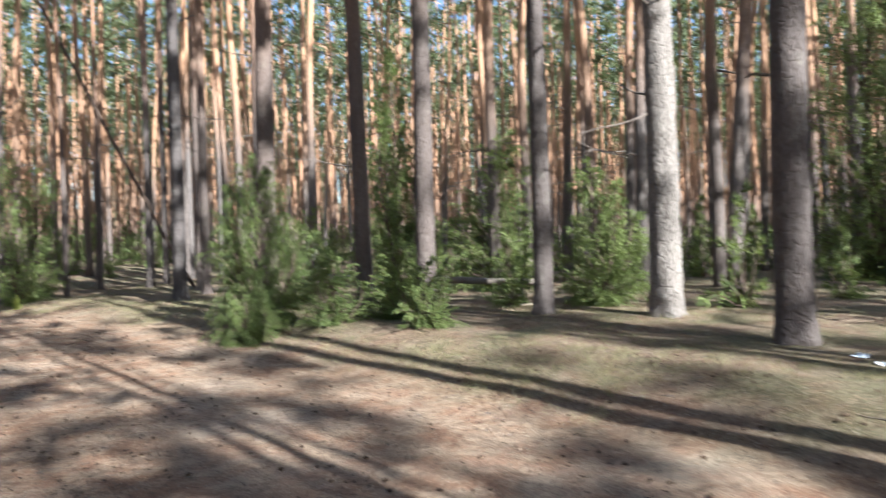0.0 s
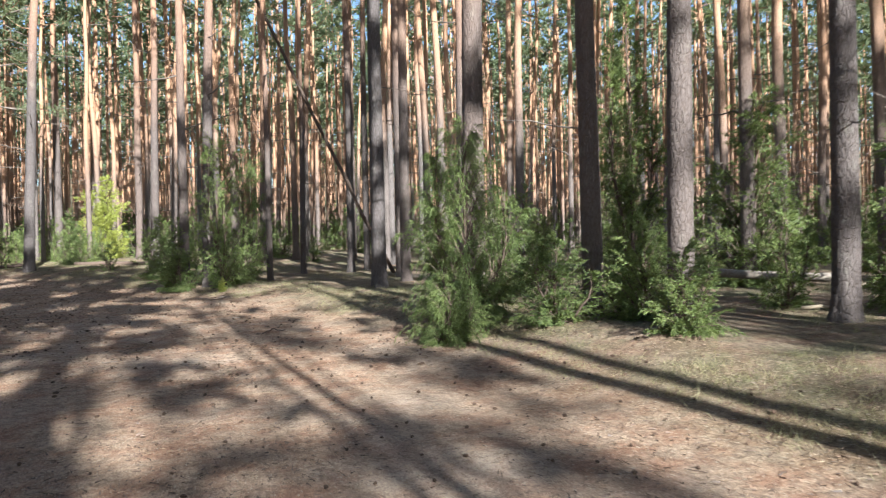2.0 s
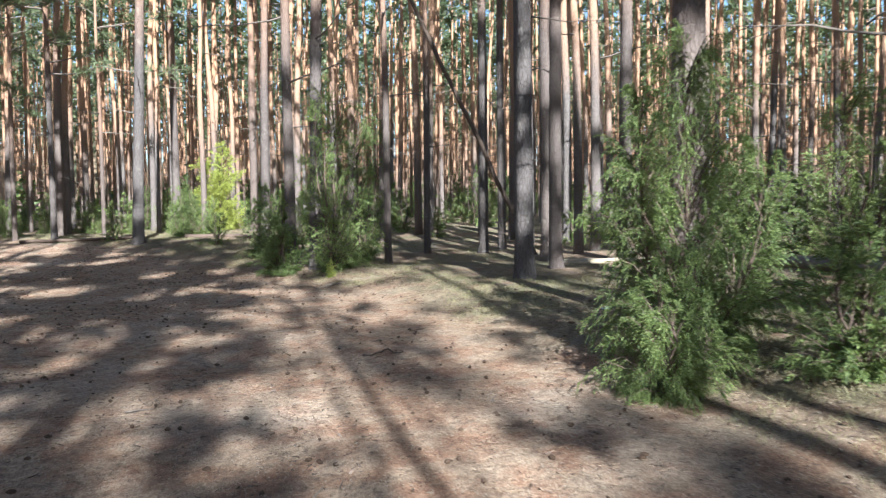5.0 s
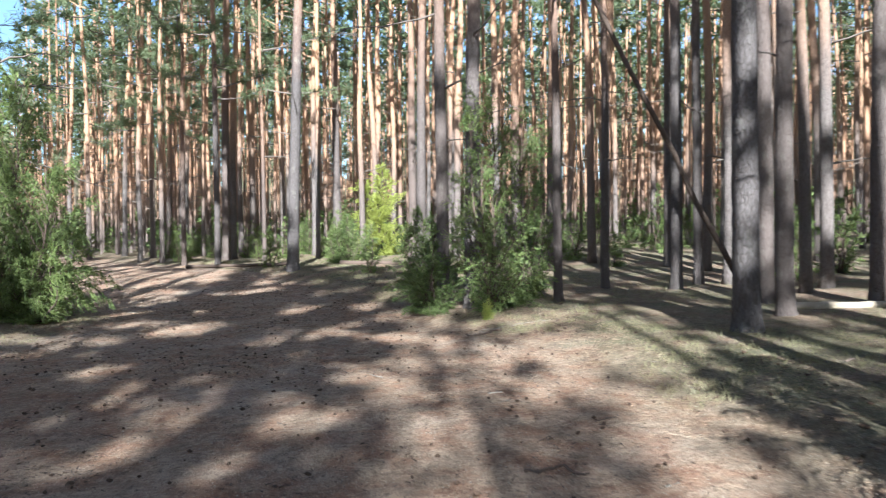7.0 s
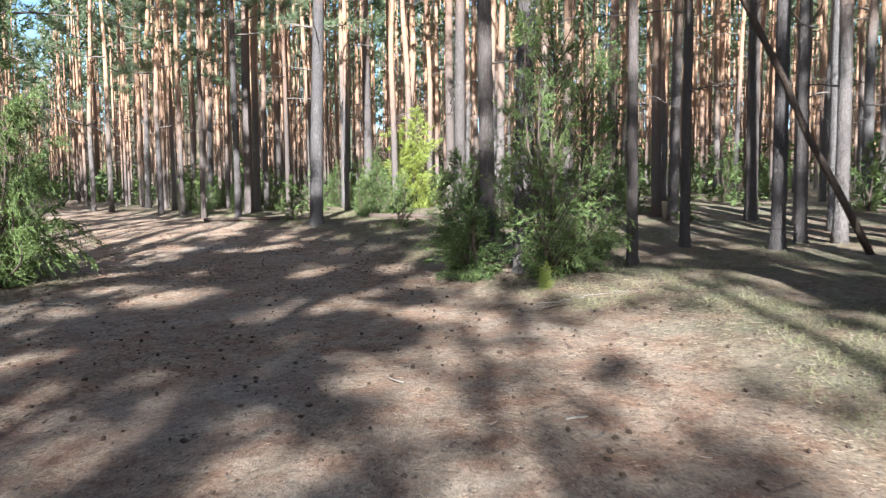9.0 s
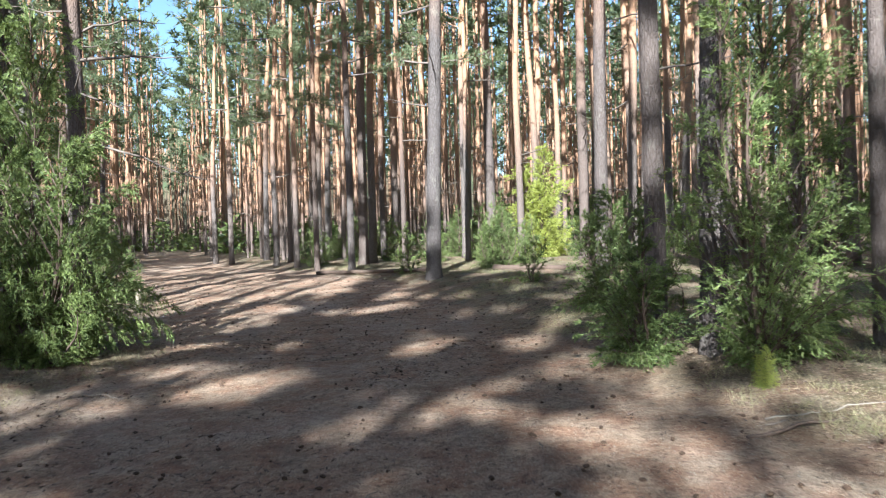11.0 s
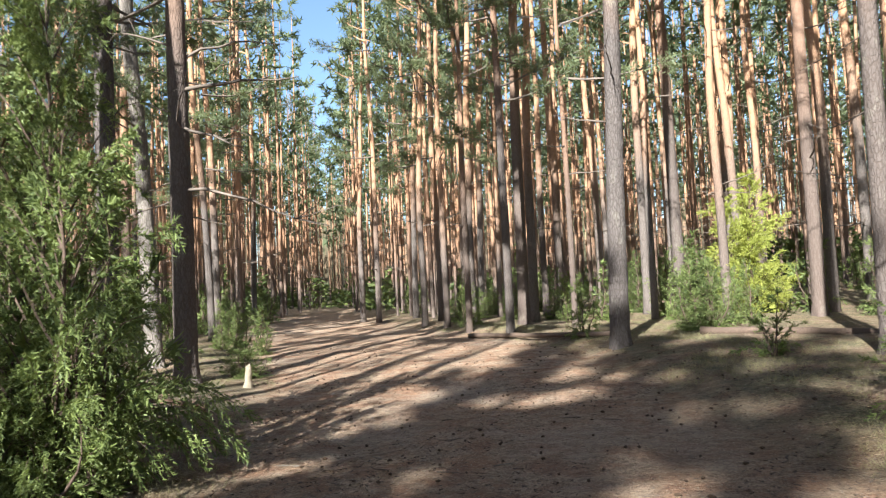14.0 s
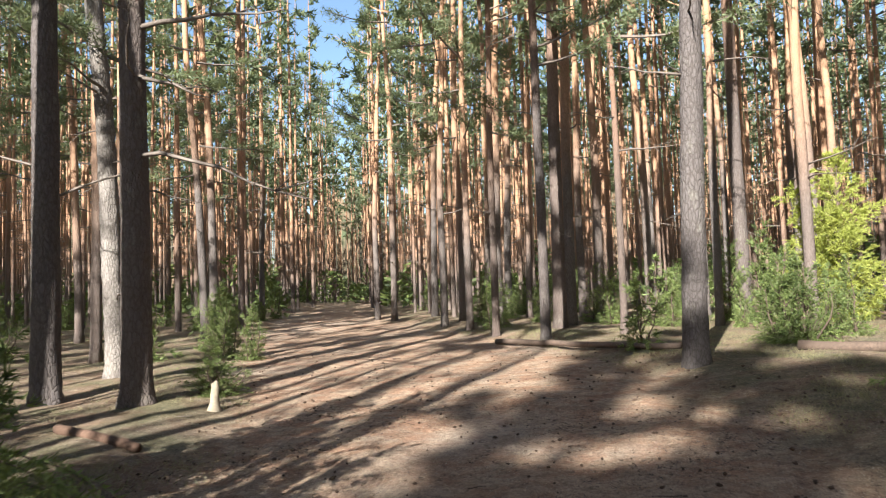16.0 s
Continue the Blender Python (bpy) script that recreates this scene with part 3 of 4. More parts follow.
def far_undergrowth():
    """Low junipers between the far trunks."""
    rng = np.random.default_rng(63)
    at, out = [], []
    for x, y in far_wood[::3]:
        if y < 20 or math.hypot(x, y - 9) < 44:
            continue
        h, n = rng.uniform(0.8, 3.2), 90
        x, y = x + rng.uniform(-1, 1), y + rng.uniform(-1, 1)
        f = rng.uniform(0, 1, n)
        a, r = rng.uniform(0, 6.283, n), 0.9 * (1.05 - f) ** 0.6 * rng.uniform(0.3, 1.1, n)
        at.append(np.stack([x + r * np.cos(a), y + r * np.sin(a), float(land(x, y)) + f * h], 1))
        out.append(np.stack([np.cos(a), np.sin(a), rng.uniform(-0.5, 0.9, n)], 1))
    at, out = np.concatenate(at), unit(np.concatenate(out))
    v, f = blades(at, out, rng.uniform(0.3, 0.6, len(at)), np.full(len(at), 0.2), rng)
    tagged(new("distant_undergrowth", mesh_of("distant_undergrowth", v, f, JUNIPER, False)), "low green junipers between far pine trunks", "bushes", kind="stuff")


far_undergrowth()


def backdrop():
    """The wood beyond, as a ragged ring."""
    rng = np.random.default_rng(64)
    n = 720
    a = np.linspace(0, 2 * np.pi, n, endpoint=False)
    top = 15 + 2.5 * np.sin(a * 37) + 3 * rng.normal(size=n)
    r = 122 + 3 * np.sin(a * 61)
    low = np.stack([r * np.cos(a), 9 + r * np.sin(a), np.full(n, -6.0)], 1)
    high = np.stack([r * np.cos(a), 9 + r * np.sin(a), top], 1)
    k = np.arange(n)
    f = np.stack([k, (k + 1) % n, (k + 1) % n + n, k + n], 1)
    s = Shade("far_wood_haze", 0.95, 0.0)
    at = s.coords((1, 1, 0.05))
    col = s.ramp(s.noise(at, 1.5, 6, 0.7), [(0.36, (0.035, 0.035, 0.026)), (0.5, (0.12, 0.095, 0.065)), (0.64, (0.28, 0.18, 0.12))])
    col = s.mix(s.span(s.noise(s.coords(), 0.35, 6, 0.7), 0.5, 0.62), col, (0.07, 0.09, 0.05))
    tagged(new("backdrop", mesh_of("backdrop", np.concatenate([low, high]), f, s.finish(col))), "hazy wall of far pine forest", "backdrop", kind="structure")


backdrop()


# ---- junipers ----
def juniper_meshes(seed, tall, wide, plumes, shoots, needles, droop=0.5, slim=0.6, material=None, long=0.12, size=0.034, thick=0.0105):
    """Three stems, and the plumes of needle-covered shoots that grow from them and hang at their tips."""
    rng = np.random.default_rng(seed)
    stems, woods, leaders = [], [], []
    s = np.linspace(0, 1, 7)[:, None]
    for k, (part_tall, out) in enumerate(((0.98, 0.03), (0.82, 0.20), (0.64, 0.27))):
        a = rng.uniform(0, 2.0) + 2.1 * k
        top = np.array([math.cos(a) * out * wide, math.sin(a) * out * wide, tall * part_tall])
        foot = np.array([*(rng.normal(size=2) * 0.05), -0.06])
        bow = np.array([top[0], top[1], 0]) * 0.35
        line = foot + (top - foot) * s + bow * np.sin(math.pi * s) + rng.normal(size=(7, 3)) * 0.015
        leaders.append(line)
        stems.append(tube(line, (0.010 + 0.013 * tall / 2) * (1.08 - s[:, 0]), 6))
    lumps = rng.uniform(0, 6.283, 4)
    pts, dirs, spans = [], [], []
    for k in range(plumes):
        which = rng.choice(3, p=(0.5, 0.29, 0.21))
        stem = leaders[which]
        reach_up = stem[-1, 2]
        f = 0.01 + 1.0 * ((k + rng.uniform(0, 1)) / plumes) ** 1.5
        a = rng.uniform(0, 6.283)
        lump = 1 + 0.20 * math.sin(2 * a + lumps[0]) + 0.20 * math.sin(3 * a + lumps[1] + 5 * f) + 0.22 * math.sin(12 * f + lumps[2] + a)
        out = wide * (0.46, 0.34, 0.34)[which] * min(1.0, (f + 0.38) / 0.5) * max(0.0, 1.03 - f) ** slim * lump
        out = out * rng.uniform(0.12, 1.1) ** 0.6 + 0.03
        d = np.array([math.cos(a), math.sin(a), 0])
        z = max(0.06, f * reach_up)
        low = max(0.03, (z - 0.75 * out - 0.10) / reach_up)
        root = np.array([np.interp(low, s[:, 0], stem[:, c]) for c in range(3)])
        axis = np.array([np.interp(f, s[:, 0], stem[:, c]) for c in range(3)])
        tip = np.array([axis[0], axis[1], z]) + d * out
        hump = np.array([0, 0, 1]) * droop * 0.42 * out * np.sin(math.pi * s ** 1.3)
        line = root + (tip - root) * s + hump + rng.normal(size=(7, 3)) * 0.012 * s
        line[:, 2] = np.maximum(line[:, 2], 0.04)
        woods.append(tube(line, 0.008 * (1.1 - s[:, 0]), 3, cap=False))
        run = np.linalg.norm(tip - root)
        at = 1.0 - rng.uniform(0, 1, shoots) * min(0.85, 0.62 / run)
        base = np.stack([np.interp(at, s[:, 0], line[:, c]) for c in range(3)], 1)
        ahead = unit(line[-1] - line[-3])
        back = (1 - at) * run
        perp = unit(np.cross(ahead[None], rng.normal(size=(shoots, 3))))
        pts.append(base + rng.normal(size=base.shape) * 0.010)
        dirs.append(unit(ahead * 0.75 + perp * np.clip(0.35 + 1.2 * back, 0, 0.9)[:, None] - np.array([0, 0, droop * 0.75]) * rng.uniform(0.3, 1.2, shoots)[:, None]))
        spans.append(long * np.clip(0.65 + 1.3 * back, 0, 1.25) * rng.uniform(0.6, 1.2, shoots))
    pos, axis, span = np.concatenate(pts), np.concatenate(dirs), np.concatenate(spans)
    s = np.tile(np.linspace(0.02, 1, needles), len(pos))
    ax, sp = np.repeat(axis, needles, 0), np.repeat(span, needles)
    sag = np.stack([0 * s, 0 * s, -droop * 0.5 * sp * s * s], 1)
    base = np.repeat(pos, needles, 0) + ax * (sp * s)[:, None] + sag
    way = unit(ax * 0.9 + unit(np.cross(ax, rng.normal(size=ax.shape))) * 0.7)
    base[:, 2] = np.maximum(base[:, 2], 0.015)
    m = len(base)
    leaf = blades(base, way, size * (1.1 - 0.5 * s) * rng.uniform(0.7, 1.3, m), thick * rng.uniform(0.8, 1.2, m), rng)
    return [mesh_of("stem", *st, DARKWOOD) for st in stems], two_tone("foliage", joined(woods), leaf, DARKWOOD, material or JUNIPER)


BUSHES = {
    "drooping": juniper_meshes(201, 2.45, 2.1, 310, 22, 26, 0.75, 0.5, size=0.030, thick=0.0065, long=0.17),
    "broad": juniper_meshes(211, 2.4, 2.0, 220, 16, 14, 0.5, 0.6, size=0.048, thick=0.0105, long=0.15),
    "column": juniper_meshes(202, 3.2, 1.3, 220, 14, 13, 0.45, 0.7, size=0.05, thick=0.011, long=0.15),
    "full": juniper_meshes(203, 2.6, 2.5, 290, 18, 16, 0.5, 0.45, size=0.046, thick=0.0105, long=0.17),
    "skirt": juniper_meshes(209, 1.2, 1.6, 150, 18, 22, 0.75, 0.5, size=0.030, thick=0.0070, long=0.16),
    "low": juniper_meshes(204, 1.2, 1.6, 120, 14, 13, 0.4, 0.5, size=0.046, thick=0.0105, long=0.13),
    "young": juniper_meshes(205, 1.8, 1.15, 84, 8, 8, 0.3, 0.7, size=0.085, thick=0.0155, long=0.16),
    "loose": juniper_meshes(206, 2.8, 1.8, 150, 13, 13, 0.35, 0.45, size=0.048, thick=0.010, long=0.17),
    "scrub": juniper_meshes(208, 1.5, 1.2, 32, 7, 7, 0.3, 0.6, size=0.12, thick=0.024, long=0.16),
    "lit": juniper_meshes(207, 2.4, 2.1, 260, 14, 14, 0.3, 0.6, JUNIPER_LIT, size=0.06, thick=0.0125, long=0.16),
}


def juniper(kind, x, y, scale, turn, label, tall=1.0):
    root = new("juniper_bush")
    root.matrix_basis = pose(x, y, float(height(x, y)) - 0.01, 0, 0, turn)
    stalks, leaf = BUSHES[kind]
    m = Matrix.Diagonal((scale, scale, scale * tall, 1))
    for stalk in stalks:
        part("stem", stalk, root, m, "thin grey-brown woody stem")
    part("foliage", leaf, root, m)
    return tagged(root, label, "bush", "junipers under the pines")


juniper("drooping", 5.05, 10.2, 0.9, 0, "broad feathery green juniper with drooping sprays beside the trail", 1.2)
juniper("skirt", 4.5, 9.75, 0.72, 50, "low skirt of drooping juniper beside the trail")
juniper("column", 7.25, 9.75, 1.0, 40, "tall dark columnar juniper between pine trunks", 1.35)
juniper("low", 5.55, 8.95, 0.85, 10, "low dense juniper at the foot of the pines")
juniper("low", 5.95, 7.35, 0.75, 120, "low dense juniper at the foot of the pines")
juniper("low", 6.35, 8.5, 0.95, 200, "low dense juniper at the foot of the pines")
juniper("broad", 10.5, 10.6, 1.35, 200, "tall green juniper catching sun behind dark trunks")
juniper("loose", 10.1, 13.8, 1.1, 70, "bright green juniper half in sun")
juniper("broad", 9.1, 7.1, 0.95, 80, "green juniper catching sun behind a dark trunk")
juniper("young", 8.3, 8.2, 0.8, 20, "small green juniper catching the sun")
juniper("young", 7.1, 12.2, 1.0, 20, "bright green juniper half in sun")
juniper("full", -4.3, 19.9, 1.12, 30, "large full juniper leaning over the trail edge", 1.4)
juniper("broad", -5.3, 18.9, 1.1, 150, "large full juniper leaning over the trail edge", 1.2)
juniper("column", -5.1, 20.4, 1.1, 15, "tall dark juniper behind the broad one at the trail edge", 1.2)
juniper("low", -3.9, 19.5, 0.85, 60, "low skirt of juniper at the trail edge")
juniper("loose", 3.35, 18.6, 1.05, 0, "loose thin juniper growing round a grey trunk", 1.25)
juniper("low", 2.5, 19.3, 0.95, 90, "low bushy juniper beside the trail bend")
juniper("loose", 4.0, 19.8, 0.95, 140, "loose thin juniper growing round a grey trunk", 1.2)
juniper("low", 2.35, 22.3, 1.05, 15, "low bushy juniper beside the trail bend", 1.3)
juniper("young", 2.6, 21.4, 0.9, 75, "small ragged juniper under the pines")
juniper("lit", 1.1, 34.4, 1.38, 0, "yellow-green juniper with full sun painted into its needle colour")
juniper("young", -0.2, 34.6, 1.15, 33, "dark green juniper beside the sunlit one")
juniper("young", -0.9, 35.2, 1.0, 210, "dark green juniper beside the sunlit one")
juniper("young", 0.1, 32.0, 0.85, 110, "dark green juniper beside the sunlit one")
juniper("low", -7.15, 26.3, 0.72, 100, "small dark juniper beside the pale stump", 0.75)
juniper("low", -8.3, 23.0, 0.85, 10, "bright green juniper in front of the pines")
juniper("young", -9.8, 30.4, 0.65, 60, "small green juniper in the shade of the wood")
for k, (x, y, size) in enumerate(((-6.3, 35.4, 0.8), (-3.5, 35.6, 0.75), (-2.1, 34.3, 0.7), (-7.6, 38.3, 0.95), (-5.5, 37.1, 0.9), (-1.9, 37.4, 1.0), (-0.1, 30.2, 0.75),
                                  (3.4, 31.6, 1.0), (-12.6, 32.8, 0.8), (-13.9, 34.4, 0.9), (-11.4, 31.0, 0.6), (-17.2, 38.0, 0.9), (-10.4, 30.4, 0.7), (0.9, 30.9, 0.7))):
    juniper("young", x, y, size, 47 * k, "bushy green juniper at the edge of the dense pines")
# enlarged junipers, added in place of pine crowns lit by the sun
for x, y, size, turn in ((15.6, 5.4, 1.7, 20), (18.2, 6.6, 2.0, 130), (14.2, 3.6, 1.4, 220)):
    juniper("loose", x, y, size, turn, "tall green juniper standing in for sunlit pine crowns", 1.35)
# the seedling shares the needles with sunlight in their colour
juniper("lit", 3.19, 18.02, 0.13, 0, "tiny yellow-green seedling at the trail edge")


def understory():
    rng = np.random.default_rng(77)
    made = 0
    spots = []
    for _ in range(600):
        x, y = rng.uniform(-26, 24), rng.uniform(1, 52)
        away = math.hypot(x, y - 9)
        if trail_left(y) - 1.0 < x < trail_right(y) + 1.2 or away < 12 or away > 46 or (x < -3 and y < 19) or (4 < x < 9 and 12 < y < 22) or (-10.5 < x < -5 and 23.5 < y < 29.5):
            continue
        if spots and min((x - a) ** 2 + (y - b) ** 2 for a, b in spots) < 2.2 ** 2:
            continue
        spots.append((x, y))
        juniper(("young", "young", "low", "young", "young")[made % 5], x, y, rng.uniform(0.55, 1.05), rng.uniform(0, 360), "small green juniper in the shade of the wood")
        made += 1
        if made > 58:
            break


understory()


def scrub():
    rng = np.random.default_rng(79)
    spots = []
    for _ in range(3000):
        x, y = rng.uniform(-30, 30), rng.uniform(2, 50)
        away = math.hypot(x, y - 9)
        if trail_left(y) - 0.7 < x < trail_right(y) + 1.0 or away < 10.5 or away > 42 or (x < -3 and y < 19) or (4 < x < 10 and 12 < y < 20) or (-0.5 < x < 3.5 and 27 < y < 31) or (-10.5 < x < -5 and 23.5 < y < 29.5):
            continue
        if math.degrees(math.atan2(x, y + 2)) < -58 or math.degrees(math.atan2(x, y + 2)) > 78:
            continue
        if spots and min((x - a) ** 2 + (y - b) ** 2 for a, b in spots) < 1.7 ** 2:
            continue
        spots.append((x, y))
        juniper("scrub", x, y, rng.uniform(0.45, 1.15), rng.uniform(0, 360), "small scrubby juniper among the pine trunks", rng.uniform(0.7, 1.5))
        if len(spots) > 150:
            break


scrub()


# ---- fallen wood ----
def lying(name, a, b, wide, material, label, category, seed, sides=10, taper=0.75, wave=0.02):
    rng = np.random.default_rng(seed)
    s = np.linspace(0, 1, 14)[:, None]
    line = np.array(a) + (np.array(b) - np.array(a)) * s + np.cumsum(rng.normal(size=(14, 3)), 0) * wave
    line -= line[0] - np.array(a)
    v, f = tube(line - np.array(a), wide / 2 * (1 - (1 - taper) * s[:, 0]), sides, 0.05, rng)
    ob = new(name, mesh_of(name, v, f, material))
    ob.location = a
    return tagged(ob, label, category)


def on_ground(x, y, up=0.0):
    return (x, y, float(height(x, y)) + up)


lying("leaning_dead_trunk", on_ground(7.65, 19.45, -0.05), (2.6, 20.2, 11.0), 0.10, DARKWOOD, "thin dead pine trunk leaning across the wood", "dead tree", 3, taper=0.6)
trunk_down = lying("fallen_log", (7.05, 11.75, 1.02), (9.35, 8.35, 0.92), 0.14, DEADWOOD, "weathered fallen trunk lying on its broken branches", "log", 4, wave=0.008)
for k, (x, y) in enumerate(((7.5, 11.1), (8.3, 9.9), (9.1, 8.75))):
    foot = Vector((x + 0.06, y + 0.05, float(height(x, y)) - 0.05)) - trunk_down.location
    head = Vector((x, y, 0.96)) - trunk_down.location
    v, f = tube([tuple(foot.lerp(head, u)) for u in (0, 0.35, 0.7, 1)], [0.02, 0.026, 0.03, 0.034], 6)
    part("branch_stub", mesh_of("branch_stub", v, f, DEADWOOD), trunk_down)
lying("fallen_branch", on_ground(8.2, 7.9, 0.03), on_ground(9.1, 6.9, 0.05), 0.05, PALEWOOD, "pale dead branch lying in the sun", "branch", 5, 6, 0.5, 0.02)
lying("fallen_branch", on_ground(8.0, 7.3, 0.0), (8.15, 7.1, 0.95), 0.03, PALEWOOD, "pale broken branch standing up from the ground", "branch", 15, 6, 0.5, 0.012)
lying("fallen_log", on_ground(7.15, 17.35, 0.04), on_ground(8.95, 16.95, 0.05), 0.14, PALEWOOD, "pale sunlit log lying between the pines", "log", 16, wave=0.006)
lying("fallen_log", on_ground(-5.3, 32.5, 0.06), on_ground(-1.4, 29.05, 0.06), 0.12, DARKWOOD, "long thin fallen pole lying along the trail edge", "log", 6, wave=0.01)
lying("fallen_log", on_ground(0.1, 29.2, 0.06), on_ground(3.2, 28.2, 0.06), 0.15, DARKWOOD, "dark fallen log under the junipers", "log", 7, wave=0.01)
lying("fallen_log", on_ground(-7.0, 23.65, 0.03), on_ground(-5.65, 23.4, 0.03), 0.12, RUSTWOOD, "short red-brown log lying beside the trail", "log", 8, wave=0.006)
lying("stick", on_ground(2.72, 11.9, 0.012), on_ground(3.06, 11.62, 0.012), 0.022, DARKWOOD, "crooked dark stick lying on the needles", "stick", 9, 6, 0.5, 0.012)
lying("bark_chip", on_ground(3.44, 11.5, 0.008), on_ground(3.54, 11.56, 0.008), 0.018, DEADWOOD, "short pale piece of bark on the needles", "bark", 10, 6, 0.8, 0.002)
lying("bark_chip", on_ground(2.72, 13.85, 0.008), on_ground(2.86, 13.88, 0.008), 0.022, DEADWOOD, "short pale piece of bark on the needles", "bark", 11, 6, 0.8, 0.002)
lying("stick", on_ground(2.8, 16.9, 0.015), on_ground(3.5, 17.25, 0.02), 0.028, DARKWOOD, "dark dead branch lying on the needles", "stick", 12, 6, 0.5, 0.012)
lying("stick", on_ground(3.0, 17.3, 0.01), on_ground(3.9, 17.4, 0.02), 0.016, DEADWOOD, "thin grey twig lying on the needles", "stick", 13, 6, 0.5, 0.012)
lying("stick", on_ground(-2.6, 18.3, 0.01), on_ground(-2.0, 18.05, 0.01), 0.016, DEADWOOD, "thin grey twig lying on the needles", "stick", 14, 6, 0.5, 0.012)


def stump():
    rng = np.random.default_rng(8)
    z = np.array([-0.05, 0.0, 0.06, 0.14, 0.22, 0.28, 0.31])
    v, f = tube(np.stack([0.02 * z, 0.03 * z, z], 1), np.array([0.10, 0.085, 0.060, 0.050, 0.046, 0.038, 0.014]), 12, 0.07, rng)
    v[:, 2] += np.where(v[:, 2] > 0.2, 0.05 * np.sin(2 * np.arctan2(v[:, 1], v[:, 0])), 0)
    ob = new("tree_stump", mesh_of("tree_stump", v, f, STUMPWOOD))
    ob.location = on_ground(-6.45, 25.35)
    tagged(ob, "small broken pale stump at the trail edge", "stump")


stump()


# ---- litter on the ground ----
def cone_mesh(seed):
    rng = np.random.default_rng(seed)
    x = np.linspace(-0.03, 0.03, 6)
    r = np.array([0.006, 0.017, 0.021, 0.019, 0.013, 0.004])
    v, f = tube(np.stack([x, 0 * x, 0 * x + 0.018], 1), r, 8, 0.16, rng)
    return mesh_of("pine_cone", v, f, CONE, False)


def scatter(rng, count):
    """Places on and beside the trail."""
    out = []
    while len(out) < count:
        y = rng.uniform(1.5, 31)
        x = rng.uniform(trail_left(y) - 1.0, trail_right(y) + 1.6)
        out.append((x, y))
    return np.array(out)


def cones():
    rng = np.random.default_rng(12)
    meshes = [cone_mesh(k) for k in range(4)]
    near = scatter(rng, 900)
    near = near[near[:, 1] < 17][:290]
    for k, (x, y) in enumerate(near):
        ob = new("pine_cone", meshes[k % 4])
        ob.matrix_basis = pose(x, y, float(height(x, y)) - 0.002, 0, 0, rng.uniform(0, 360)) @ Matrix.Scale(rng.uniform(0.36, 0.68), 4)
        tagged(ob, "dark brown open pine cone lying on the needles", "pine cone", "pine cones on the trail")
    bits = []
    for x, y in scatter(rng, 1300):
        n = 5
        c = np.array([x, y, float(height(x, y)) + 0.012])
        a = rng.uniform(0, 3.1416)
        d = np.array([math.cos(a), math.sin(a), 0])
        s = np.linspace(-1, 1, n)[:, None]
        size = rng.uniform(0.011, 0.025)
        bits.append(tube(c + d * s * size, size * 0.62 * np.array([0.3, 0.85, 1, 0.8, 0.2]), 5, 0.15, rng, False))
    tagged(new("scattered_cones", mesh_of("scattered_cones", *joined(bits), CONE, False)), "old pine cones scattered all over the forest floor", "pine cones", kind="stuff")


def loose_needles():
    rng = np.random.default_rng(13)
    n = 120000
    y = rng.uniform(1.0, 24, n)
    x = trail_left(y) + (trail_right(y) + 1.5 - trail_left(y)) * rng.uniform(0, 1, n)
    base = np.stack([x, y, height(x, y) + 0.004 + rng.uniform(0, 0.008, n)], 1)
    a = rng.uniform(0, 6.283, n)
    axis = unit(np.stack([np.cos(a), np.sin(a), rng.normal(size=n) * 0.12], 1))
    v, f = blades(base, axis, rng.uniform(0.035, 0.075, n), np.full(n, 0.0026), rng)
    tagged(new("fallen_needles", mesh_of("fallen_needles", v, f, STRAW, False)), "dry brown pine needles strewn over the ground", "needles", kind="stuff")


def dark_litter():
    """Crumbs of bark, broken twigs and old needles, in drifts."""
    rng = np.random.default_rng(19)
    n = 52000
    y = rng.uniform(1.0, 26, n)
    x = trail_left(y) - 0.8 + (trail_right(y) + 3.0 - trail_left(y)) * rng.uniform(0, 1, n)
    drift = np.sin(1.3 * x + 0.5 * y) * np.sin(0.9 * y - 0.7 * x) + 0.6 * np.sin(3.7 * x - 1.9 * y) + rng.normal(size=n) * 0.5
    x, y = x[drift > 0.1], y[drift > 0.1]
    n = len(x)
    base = np.stack([x, y, height(x, y) + 0.003 + rng.uniform(0, 0.01, n)], 1)
    a = rng.uniform(0, 6.283, n)
    axis = unit(np.stack([np.cos(a), np.sin(a), rng.normal(size=n) * 0.25], 1))
    v, f = blades(base, axis, rng.uniform(0.025, 0.07, n), rng.uniform(0.006, 0.016, n), rng)
    tagged(new("bark_litter", mesh_of("bark_litter", v, f, CRUMBS, False)), "dark crumbs of bark and broken twigs on the ground", "litter", kind="stuff")


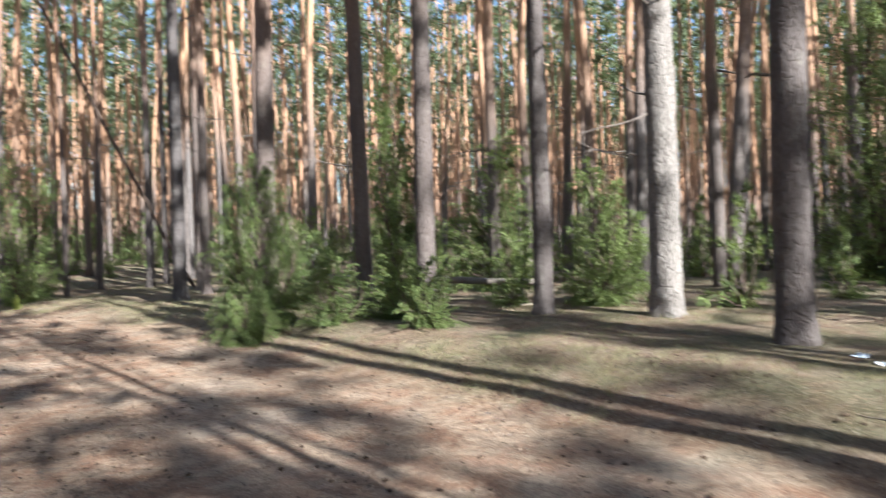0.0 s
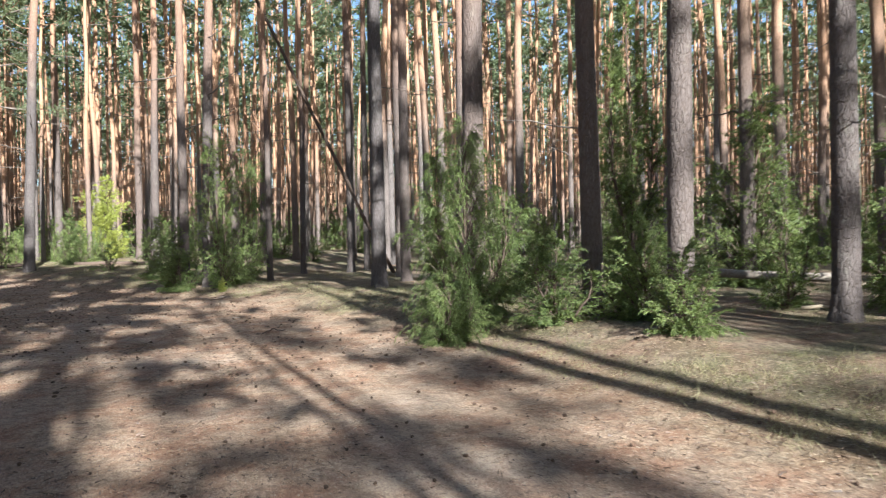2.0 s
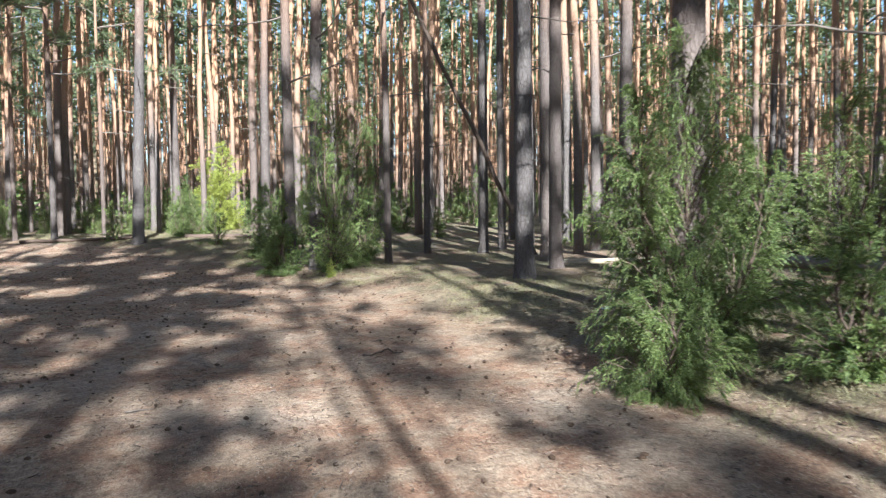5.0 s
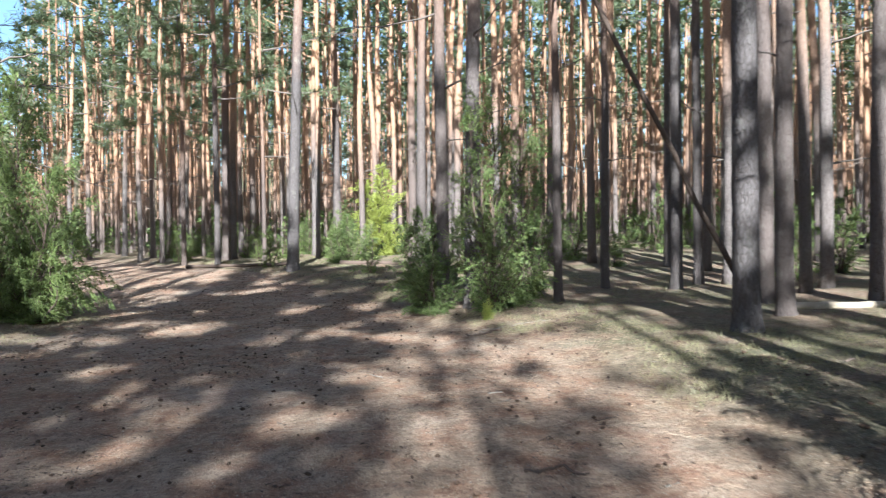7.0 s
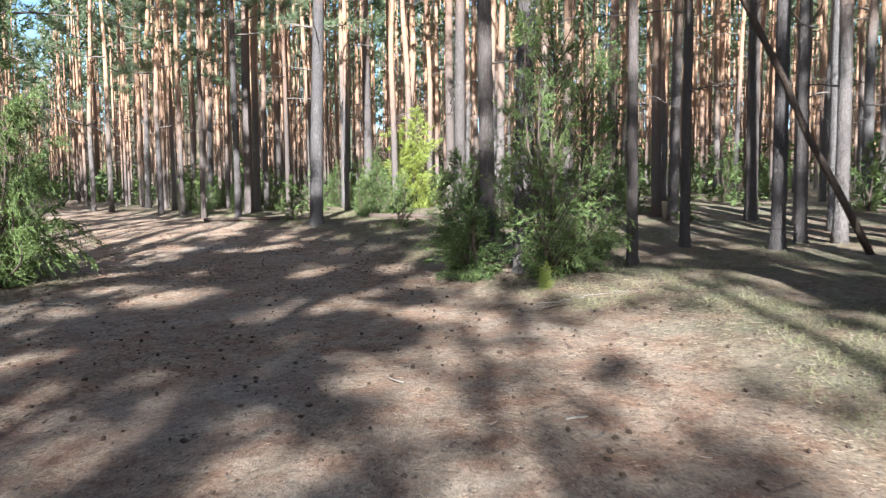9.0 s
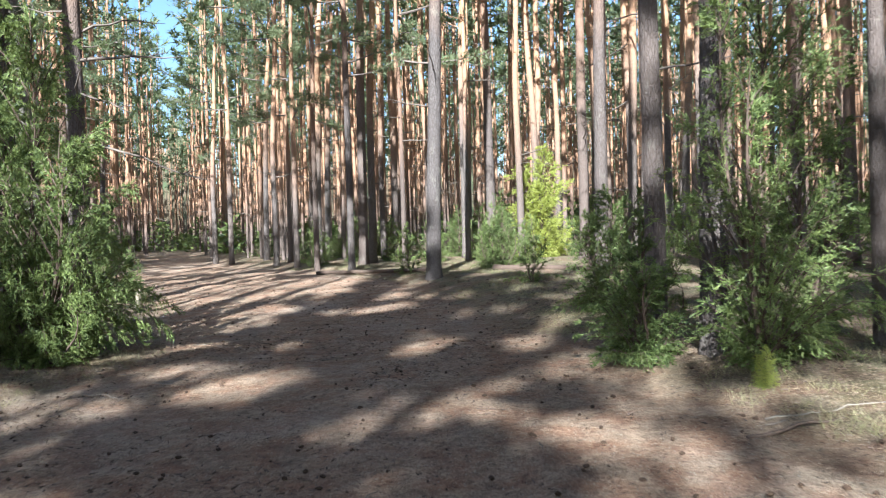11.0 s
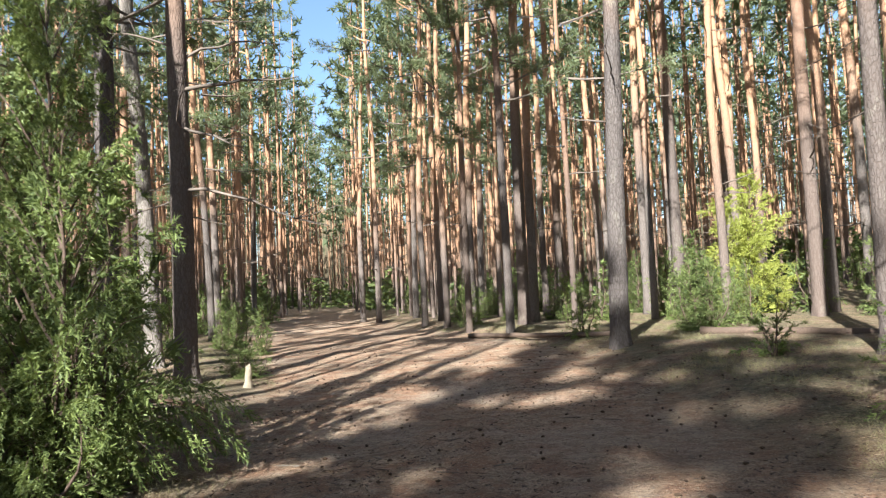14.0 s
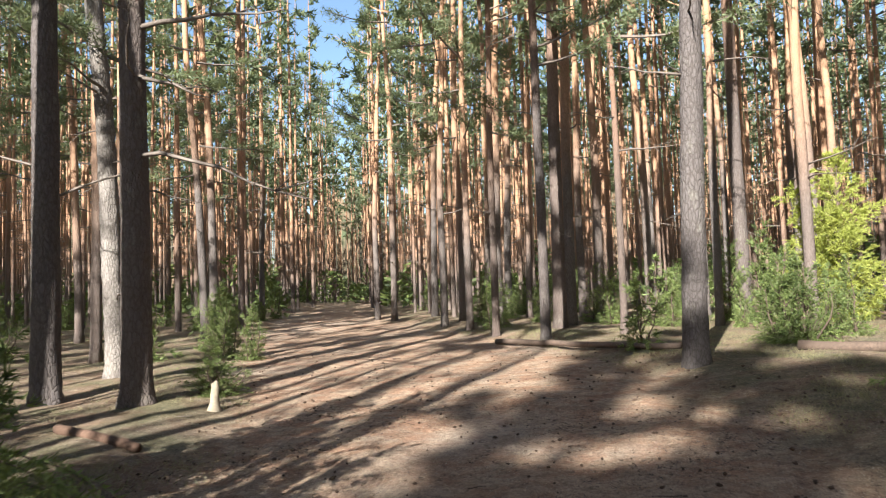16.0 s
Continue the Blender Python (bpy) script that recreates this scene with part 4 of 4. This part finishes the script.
def grass():
    rng = np.random.default_rng(14)
    tufts = []
    while len(tufts) < 5200:
        y = rng.uniform(2, 36)
        side = rng.uniform(0, 1) < 0.78
        x = trail_right(y) + abs(rng.normal()) * 3.2 + 0.2 if side else trail_left(y) - abs(rng.normal()) * 1.6 - 0.1
        if math.sin(1.9 * x + 0.7 * y) + math.sin(1.3 * y - 0.8 * x) > -0.2:
            tufts.append((x, y))
    t = np.repeat(np.array(tufts), 13, 0)
    n = len(t)
    xy = t + rng.normal(size=(n, 2)) * 0.06
    base = np.stack([xy[:, 0], xy[:, 1], height(xy[:, 0], xy[:, 1]) - 0.005], 1)
    axis = unit(np.stack([rng.normal(size=n) * 0.6, rng.normal(size=n) * 0.6, rng.uniform(0.5, 1.2, n)], 1))
    v, f = blades(base, axis, rng.uniform(0.03, 0.11, n), np.full(n, 0.0046), rng)
    tagged(new("grass", mesh_of("grass", v, f, GRASS, False)), "thin dry pale green grass at the trail edges", "grass", kind="stuff")


def scrap(x, y, seed, size):
    rng = np.random.default_rng(seed)
    bm = bmesh.new()
    bmesh.ops.create_grid(bm, x_segments=6, y_segments=5, size=size)
    for v in bm.verts:
        v.co += Vector(rng.normal(size=3) * size * np.array([0.2, 0.2, 0.28]))
        v.co.z = max(0.004, v.co.z + size * 0.3)
    me = bpy.data.meshes.new("litter_scrap")
    bm.to_mesh(me)
    bm.free()
    me.materials.append(SCRAP)
    ob = new("litter_scrap", me)
    ob.matrix_basis = pose(*on_ground(x, y), 0, 0, 40 * seed)
    tagged(ob, "crumpled bluish-white scrap of litter on the ground", "litter")


def twig_mesh(seed):
    rng = np.random.default_rng(seed)
    s = np.linspace(0, 1, 6)[:, None]
    line = np.array([0.22, 0, 0]) * (s - 0.5) + np.cumsum(rng.normal(size=(6, 3)), 0) * np.array([0.004, 0.014, 0.002])
    line[:, 2] = 0.008 + 0.004 * s[:, 0]
    return mesh_of("twig", *tube(line, 0.006 * (1.2 - 0.8 * s[:, 0]), 5), (TWIG, DEADWOOD, DARKWOOD, DARKWOOD)[seed % 4])


def twigs_on_ground():
    rng = np.random.default_rng(31)
    kinds = [twig_mesh(k) for k in range(8)]
    for k, (x, y) in enumerate(scatter(rng, 150)):
        ob = new("twig", kinds[k % 8])
        ob.matrix_basis = pose(x, y, float(height(x, y)), 0, 0, rng.uniform(0, 360)) @ Matrix.Scale(rng.uniform(0.4, 1.2), 4)
        tagged(ob, "short dry twig lying among the needles", "twig", "twigs on the ground")


cones()
twigs_on_ground()
loose_needles()
dark_litter()
grass()
scrap(5.48, 12.34, 1, 0.06)
scrap(7.0, 2.6, 2, 0.05)
scrap(6.75, 2.35, 3, 0.04)
